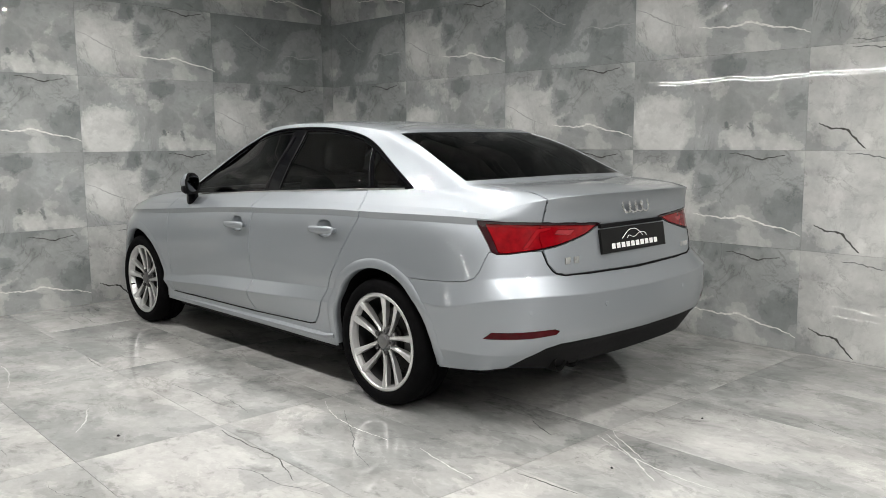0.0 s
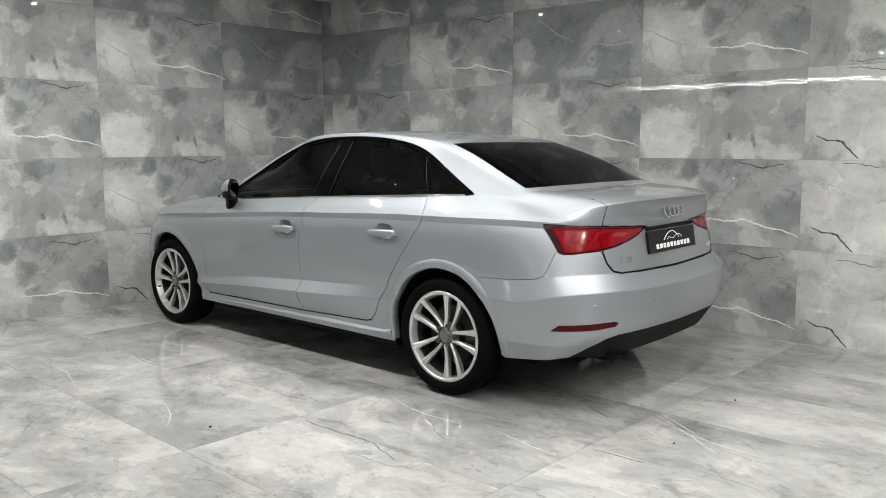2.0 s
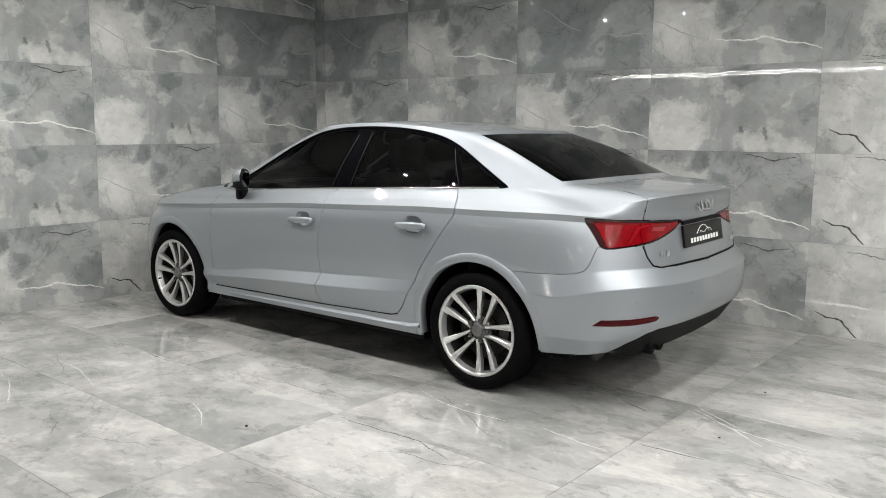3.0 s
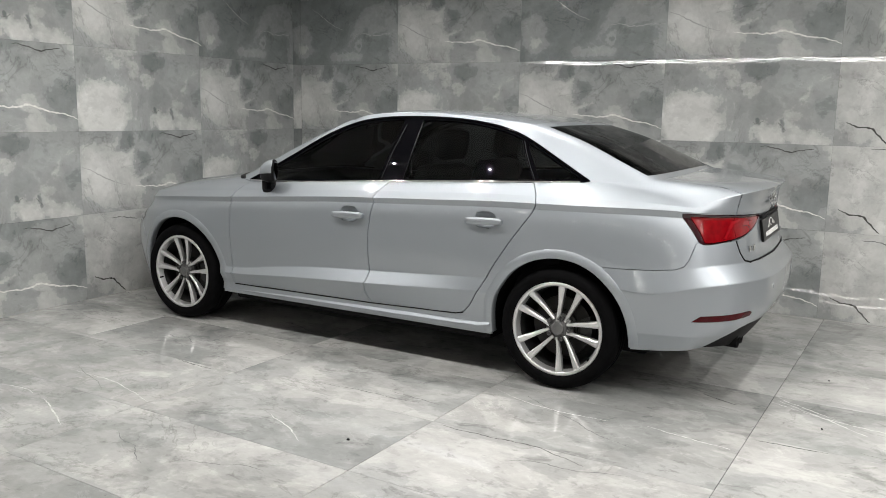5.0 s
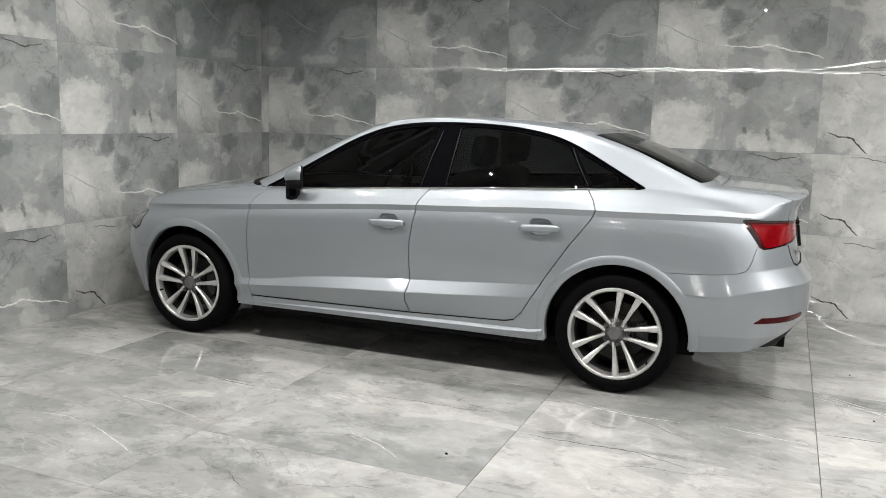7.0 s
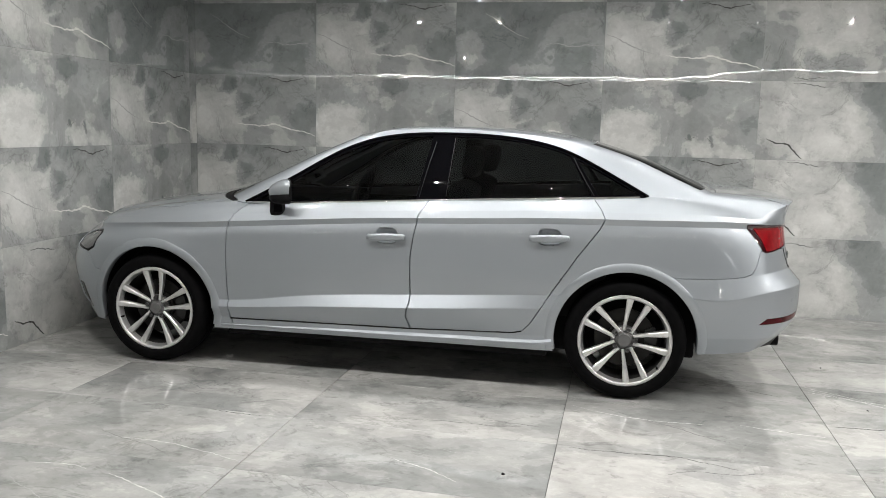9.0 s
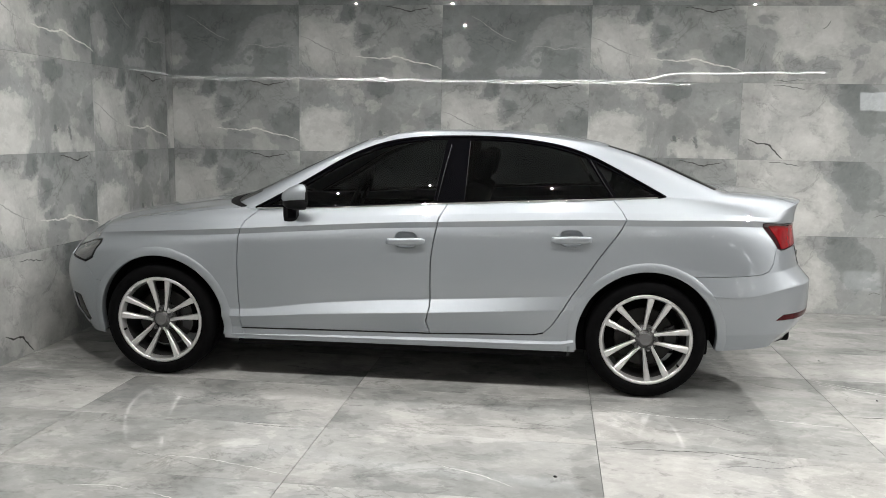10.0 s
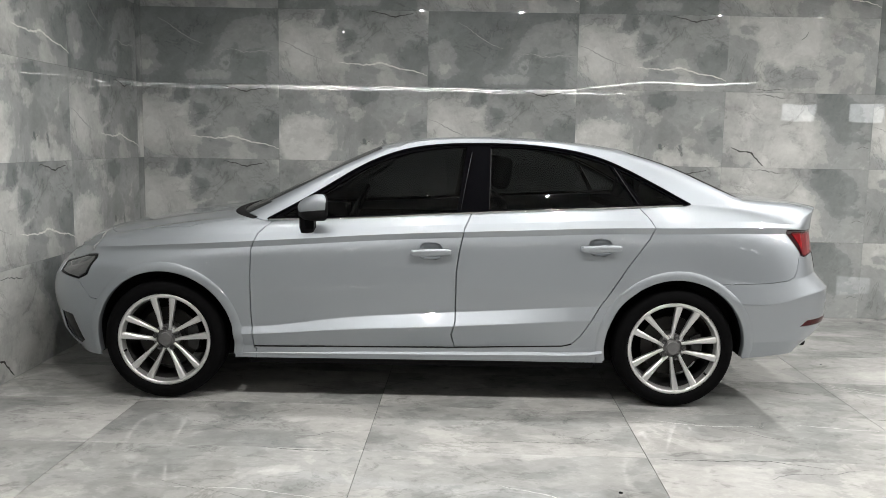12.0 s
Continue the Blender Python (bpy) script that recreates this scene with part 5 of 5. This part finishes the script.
for y in (-0.500, -0.405):
    tip = part("exhaust_tip", lathe(bmesh.new(), [(0.036, -0.16), (0.038, 0.0), (0.036, 0.006), (0.032, 0.004), (0.031, -0.10)], 32, closed=False), DARK_STEEL, car, "dark metal exhaust tip", smooth=True)
    tip.matrix_world = pose(2.125, y, 0.298, 0, 0, -90)
part("rear_silencer", lathe(bmesh.new(), [(0.05, -0.25), (0.09, -0.22), (0.09, 0.22), (0.05, 0.25)], 24), DARK_STEEL, car, at=pose(1.80, -0.15, 0.335))


# ---- specks on the floor ----
def grit(x, y, size, seed):
    rng, bm = random.Random(seed), bmesh.new()
    for k in range(9):
        t = 2 * math.pi * k / 9
        r = size * rng.uniform(0.6, 1.0)
        bm.verts.new((r * math.cos(t), r * math.sin(t), 0.0))
        bm.verts.new((0.6 * r * math.cos(t), 0.6 * r * math.sin(t), size * rng.uniform(0.4, 0.7)))
    bmesh.ops.convex_hull(bm, input=bm.verts)
    tagged(part("grit_crumb", bm, SATIN_BLACK, at=pose(x, y, 0.0)), "tiny black crumb of grit on the marble floor", "grit", "crumbs of grit on the floor")


for k, (x, y, size) in enumerate(((0.831, -1.935, 0.010), (2.511, 0.065, 0.008), (2.551, -0.706, 0.007))):
    grit(x, y, size, 70 + k)


# ---- tiles, last ----
def tile_mesh(name, w, h, mat, cut=0.0):
    """A tile with its face towards -y, its lower left corner at the origin, edges eased. cut: what was sawn off at its left."""
    bm, g, c = bmesh.new(), 0.0004, 0.0005
    face = [bm.verts.new(p) for p in ((cut + g + c, 0, g + c), (cut + w - g - c, 0, g + c), (cut + w - g - c, 0, h - g - c), (cut + g + c, 0, h - g - c))]
    rim = [bm.verts.new(p) for p in ((cut + g, c, g), (cut + w - g, c, g), (cut + w - g, c, h - g), (cut + g, c, h - g))]
    back = [bm.verts.new((v.co.x, TILE_T, v.co.z)) for v in rim]
    bm.faces.new(face)
    for a, b in ((face, rim), (rim, back)):
        for k in range(4):
            n = (k + 1) % 4
            bm.faces.new((a[k], b[k], b[n], a[n]))
    bmesh.ops.recalc_face_normals(bm, faces=bm.faces)
    if bm.faces[0].normal.y > 0:
        bmesh.ops.reverse_faces(bm, faces=bm.faces)
    me = bpy.data.meshes.new(name)
    bm.to_mesh(me)
    bm.free()
    me.materials.append(mat)
    return me


tile_meshes = {}


def lay(parent, m, w, h, mat, tone, seed, cut=0.0):
    key = (round(w, 3), round(h, 3), mat.name, round(cut, 3))
    if key not in tile_meshes:
        tile_meshes[key] = tile_mesh("tile", w, h, mat, cut)
    ob = new("tile", tile_meshes[key])
    ob.matrix_world = m @ Matrix.Translation((-cut, 0, 0))
    ob.parent = parent
    ob.color = (tone, seed, 0.0, 1.0)
    return ob


def vein(points, width, mat, parent, seed):
    """A printed vein: a thin uneven ribbon on the tile's face."""
    rng = random.Random(seed)
    path = smooth_line(points, 0.012) if len(points) > 2 else [(points[0][0] + (points[1][0] - points[0][0]) * k / 20, points[0][1] + (points[1][1] - points[0][1]) * k / 20) for k in range(21)]
    bm, n, left, right, drift = bmesh.new(), len(path), [], [], 0.0
    for k, (x, z) in enumerate(path):
        a, b = path[max(k - 1, 0)], path[min(k + 1, n - 1)]
        dx, dz = b[0] - a[0], b[1] - a[1]
        d = math.hypot(dx, dz) or 1.0
        drift = 0.7 * drift + rng.uniform(-0.004, 0.004)
        half_w = width * (0.25 + 0.75 * math.sin(math.pi * (0.06 + 0.9 * k / n))) * rng.uniform(0.5, 1.25)
        nx, nz = -dz / d, dx / d
        left.append(bm.verts.new((x + nx * (drift + half_w), -0.0005, z + nz * (drift + half_w))))
        right.append(bm.verts.new((x + nx * (drift - half_w), -0.0005, z + nz * (drift - half_w))))
    for k in range(n - 1):
        bm.faces.new((left[k], right[k], right[k + 1], left[k + 1]))
    me = bpy.data.meshes.new("vein")
    bm.to_mesh(me)
    bm.free()
    ob = mesh_part("vein", me, mat)
    ob.parent = parent
    return ob


TILE_W = 1.167


def lay_wall(parent, m, u_joints, z_joints, prints, cuts, base_seed):
    """Rows of tiles on a wall; m takes (along, 0, up) to the world. prints: rows from the floor up, a letter a tile."""
    kinds = {"s": "split", "c": "corner", "p": "pale", "d": "dark", "m": "mottled"}
    for r, (z0, z1) in enumerate(zip(z_joints, z_joints[1:])):
        for c, (u0, u1) in enumerate(zip(u_joints, u_joints[1:])):
            rng = random.Random(base_seed + 97 * r + 13 * c)
            kind = kinds[prints[r][c]]
            ob = lay(parent, m @ Matrix.Translation((u0, rng.uniform(-0.0003, 0.0003), z0)), u1 - u0, z1 - z0, PRINTS[kind], rng.uniform(0.97, 1.03), rng.random(), cuts.get(c, 0.0))
            print_veins(ob, kind, cuts.get(c, 0.0), u1 - u0, z1 - z0)


# veins of each print, (along, up) in shares of the tile
PRINT_VEINS = {
    "split": [("white", 0.0066, [(0.40, 0.31), (0.47, 0.29), (0.62, 0.285), (0.68, 0.31), (0.78, 0.25), (0.92, 0.20), (0.995, 0.14)]), ("pale", 0.0042, [(0.01, 0.58), (0.10, 0.50), (0.25, 0.37), (0.32, 0.33)]),
              ("dark", 0.0045, [(0.60, 0.965), (0.70, 0.945), (0.78, 0.90), (0.84, 0.935), (0.90, 0.955)])],
    "corner": [("grey", 0.0030, [(0.55, 0.25), (0.58, 0.235), (0.61, 0.27)]), ("grey", 0.0030, [(0.69, 0.26), (0.72, 0.20), (0.73, 0.16)])],
    "pale": [("dark", 0.0066, [(0.06, 0.27), (0.12, 0.22), (0.20, 0.18), (0.23, 0.12), (0.285, 0.03)]), ("grey", 0.0035, [(0.20, 0.975), (0.30, 0.96), (0.40, 0.93)]), ("grey", 0.0030, [(0.90, 0.27), (0.95, 0.30), (0.985, 0.29)])],
    "dark": [("pale", 0.0035, [(0.60, 0.43), (0.68, 0.455), (0.75, 0.42), (0.88, 0.44), (0.99, 0.43)]), ("pale", 0.0025, [(0.20, 0.85), (0.32, 0.70), (0.42, 0.58), (0.50, 0.52)])],
    "mottled": [("grey", 0.0035, [(0.20, 0.05), (0.28, 0.03), (0.38, 0.045)]), ("grey", 0.0030, [(0.48, 0.70), (0.51, 0.74), (0.53, 0.80)])],
}
vein_meshes = {}


def print_veins(tile, kind, cut, w, h):
    """The veins that belong to a tile's print, left off where the tile is cut short of them."""
    for k, (tone, width, shares) in enumerate(PRINT_VEINS[kind]):
        points = [(u * min(TILE_W, cut + w), v * 0.585) for u, v in shares]
        if points[0][0] < cut or points[-1][0] > cut + w - 0.002 or max(p[1] for p in points) > h - 0.005:
            continue
        mat = {"white": VEIN_WHITE, "pale": VEIN_PALE, "dark": VEIN_DARK, "grey": VEIN_GREY}[tone]
        if (kind, k) not in vein_meshes:
            vein_meshes[kind, k] = vein(points, width, mat, tile, 40 + k).data
        else:
            ob = new("vein", vein_meshes[kind, k])
            ob.parent = tile


def floor_veins(laid, veins, mat, width):
    for k, points in enumerate(veins):
        cu, cz = sum(p[0] for p in points) / len(points), sum(p[1] for p in points) / len(points)
        for u0, u1, z0, z1, ob in laid:
            if u0 <= cu < u1 and z0 <= cz < z1:
                keep = [(min(max(u, u0 + 0.004), u1 - 0.004) - u0, min(max(z, z0 + 0.006), z1 - 0.006) - z0) for u, z in points]
                vein(keep, width * (0.8 + 0.4 * ((k * 7) % 5) / 5), mat, ob, 100 + k).matrix_local = FLAT


Z_JOINTS = [0.0, 0.612, 1.197, 1.783, 2.362, TOP]
BACK_JOINTS = [LEFT] + [-1.20 + 1.167 * k for k in range(12)]
LEFT_JOINTS = [LEFT_END, -3.18, -2.02, -0.86, 0.28, 1.43, BACK]
BACK_PRINTS = ("dcdspmspcspc", "scsspmsdpcsd", "scscpscpscps", "dsdsmdsmdsmd", "sdsdsdsdsdsd")
LEFT_PRINTS = ("csspsd", "dscscd", "scscsc", "dscsdd", "sdsdsd")
lay_wall(wall_back, Matrix.Translation((0, BACK, 0)), BACK_JOINTS, Z_JOINTS, BACK_PRINTS, {0: TILE_W - (BACK_JOINTS[1] - LEFT)}, 5)
lay_wall(wall_left, pose(LEFT, 0, 0, 0, 0, 90), LEFT_JOINTS, Z_JOINTS, LEFT_PRINTS, {0: TILE_W - (LEFT_JOINTS[1] - LEFT_END)}, 311)

# floor tiles lie slightly askew to the walls; the row along a wall is cut to it
FLOOR_W, FLOOR_D = 1.242, 0.621
FLOOR_AT = pose(2.283, -0.970, 0, 0, 0, -1.5)
FLOOR_BACK = FLOOR_AT.inverted()


def cut_to_room(outline):
    """A convex outline on the floor, cut at the room's four sides."""
    for axis, sign, limit in ((0, 1, EAST), (0, -1, -WEST), (1, 1, BACK), (1, -1, -SOUTH)):
        kept = []
        for p, q in zip(outline, outline[1:] + outline[:1]):
            dp, dq = limit - sign * p[axis], limit - sign * q[axis]
            if dp >= 0:
                kept.append(p)
            if dp * dq < 0:
                kept.append(p.lerp(q, dp / (dp - dq)))
        outline = kept
        if len(outline) < 3:
            return []
    return outline


def cut_tile(outline):
    """A floor tile of any convex outline, its face up."""
    bm, n = bmesh.new(), len(outline)
    mid = sum(outline, Vector((0, 0, 0))) / n
    rows = [[bm.verts.new((*(p + (mid - p).normalized() * d).xy, z)) for p in outline] for d, z in ((0.0022, 0.0), (0.0014, -0.0006), (0.0014, -TILE_T))]
    bm.faces.new(rows[0])
    for a, b in zip(rows, rows[1:]):
        for k in range(n):
            bm.faces.new((a[k], b[k], b[(k + 1) % n], a[(k + 1) % n]))
    bmesh.ops.recalc_face_normals(bm, faces=bm.faces)
    if bm.faces[0].normal.z < 0:
        bmesh.ops.reverse_faces(bm, faces=bm.faces)
    me = bpy.data.meshes.new("tile")
    bm.to_mesh(me)
    bm.free()
    me.materials.append(FLOOR_TILE)
    return me


floor_tiles, whole_tile = [], cut_tile([Vector((x, y, 0)) for x, y in ((0, 0), (FLOOR_W, 0), (FLOOR_W, FLOOR_D), (0, FLOOR_D))])
for a in range(-10, 9):
    for b in range(-23, 6):
        x0, y0 = a * FLOOR_W, b * FLOOR_D
        place = FLOOR_AT @ Matrix.Translation((x0, y0, 0))
        corners = [place @ Vector((x, y, 0)) for x, y in ((0, 0), (FLOOR_W, 0), (FLOOR_W, FLOOR_D), (0, FLOOR_D))]
        inside = cut_to_room(corners)
        if not inside or sum(p.cross(q).z for p, q in zip(inside, inside[1:] + inside[:1])) < 0.01:
            continue
        whole = len(inside) == 4 and all((p - q).length < 1e-4 for p, q in zip(inside, corners))
        ob = new("tile", whole_tile if whole else cut_tile([place.inverted() @ p for p in inside]))
        ob.matrix_world = place
        ob.parent = floor
        rng = random.Random(1000 + 31 * a + b)
        ob.color = (rng.uniform(0.97, 1.03), rng.random(), 0.0, 1.0)
        floor_tiles.append((x0, x0 + FLOOR_W, y0, y0 + FLOOR_D, ob))
WHITE_FLOOR = [
    [(-0.96, -1.95), (-0.65, -1.96), (-0.23, -2.07)], [(-1.03, -2.29), (-0.94, -2.26), (-0.79, -2.28)], [(-0.68, -2.30), (-0.52, -2.37), (-0.33, -2.47)], [(1.07, -1.01), (1.35, -1.12), (1.70, -1.13)],
    [(1.87, -1.10), (2.24, -1.17)], [(2.31, -0.34), (2.46, -0.47), (2.60, -0.55)], [(2.29, -0.45), (2.68, -0.59), (2.95, -0.61)], [(2.32, -0.41), (2.53, -0.55), (2.73, -0.70)],
    [(0.35, -1.88), (0.55, -1.98), (0.66, -2.05)]]
DARK_FLOOR = [
    [(-0.64, -1.52), (-0.49, -1.54), (-0.36, -1.55)], [(1.08, -1.58), (1.32, -1.58), (1.52, -1.58), (1.78, -1.66)], [(2.32, -1.0), (2.60, -0.99)], [(1.98, -0.51), (2.16, -0.59)]]
FLAT = Matrix.Rotation(radians(-90), 4, "X")
for veins, mat, width in ((WHITE_FLOOR, VEIN_SOFT, 0.0036), (DARK_FLOOR, VEIN_DARK, 0.003)):
    floor_veins(floor_tiles, [[tuple((FLOOR_BACK @ Vector((*p, 0))).xy) for p in points] for points in veins], mat, width)


def faint_veins(laid, seed, near):
    """A few low-contrast veins on every tile in the nearer part of the room, all running the same general way."""
    rng = random.Random(seed)
    for u0, u1, v0, v1, ob in laid:
        w, h = u1 - u0, v1 - v0
        if w < 0.5 or h < 0.3 or not near(u0, v0):
            continue
        for k in range(rng.choice((1, 2, 2, 3))):
            length = rng.uniform(0.18, 0.55) * w
            x, y = rng.uniform(0.05, 0.9) * w, rng.uniform(0.12, 0.9) * h
            slope, points = rng.uniform(-0.55, 0.35), []
            for j in range(5):
                px, py = x + length * j / 4, y + slope * length * j / 4 + rng.uniform(-0.025, 0.025)
                if 0.01 < px < w - 0.01 and 0.01 < py < h - 0.01:
                    points.append((px, py))
            if len(points) > 2:
                pale = rng.random() < 0.5
                vein(points, rng.uniform(0.0012, 0.0028), VEIN_PALE if pale else VEIN_GREY, ob, rng.randrange(9999)).matrix_local = FLAT


faint_veins(floor_tiles, 23, lambda u, v: -5.0 < u < 2.4 and v > -3.0)
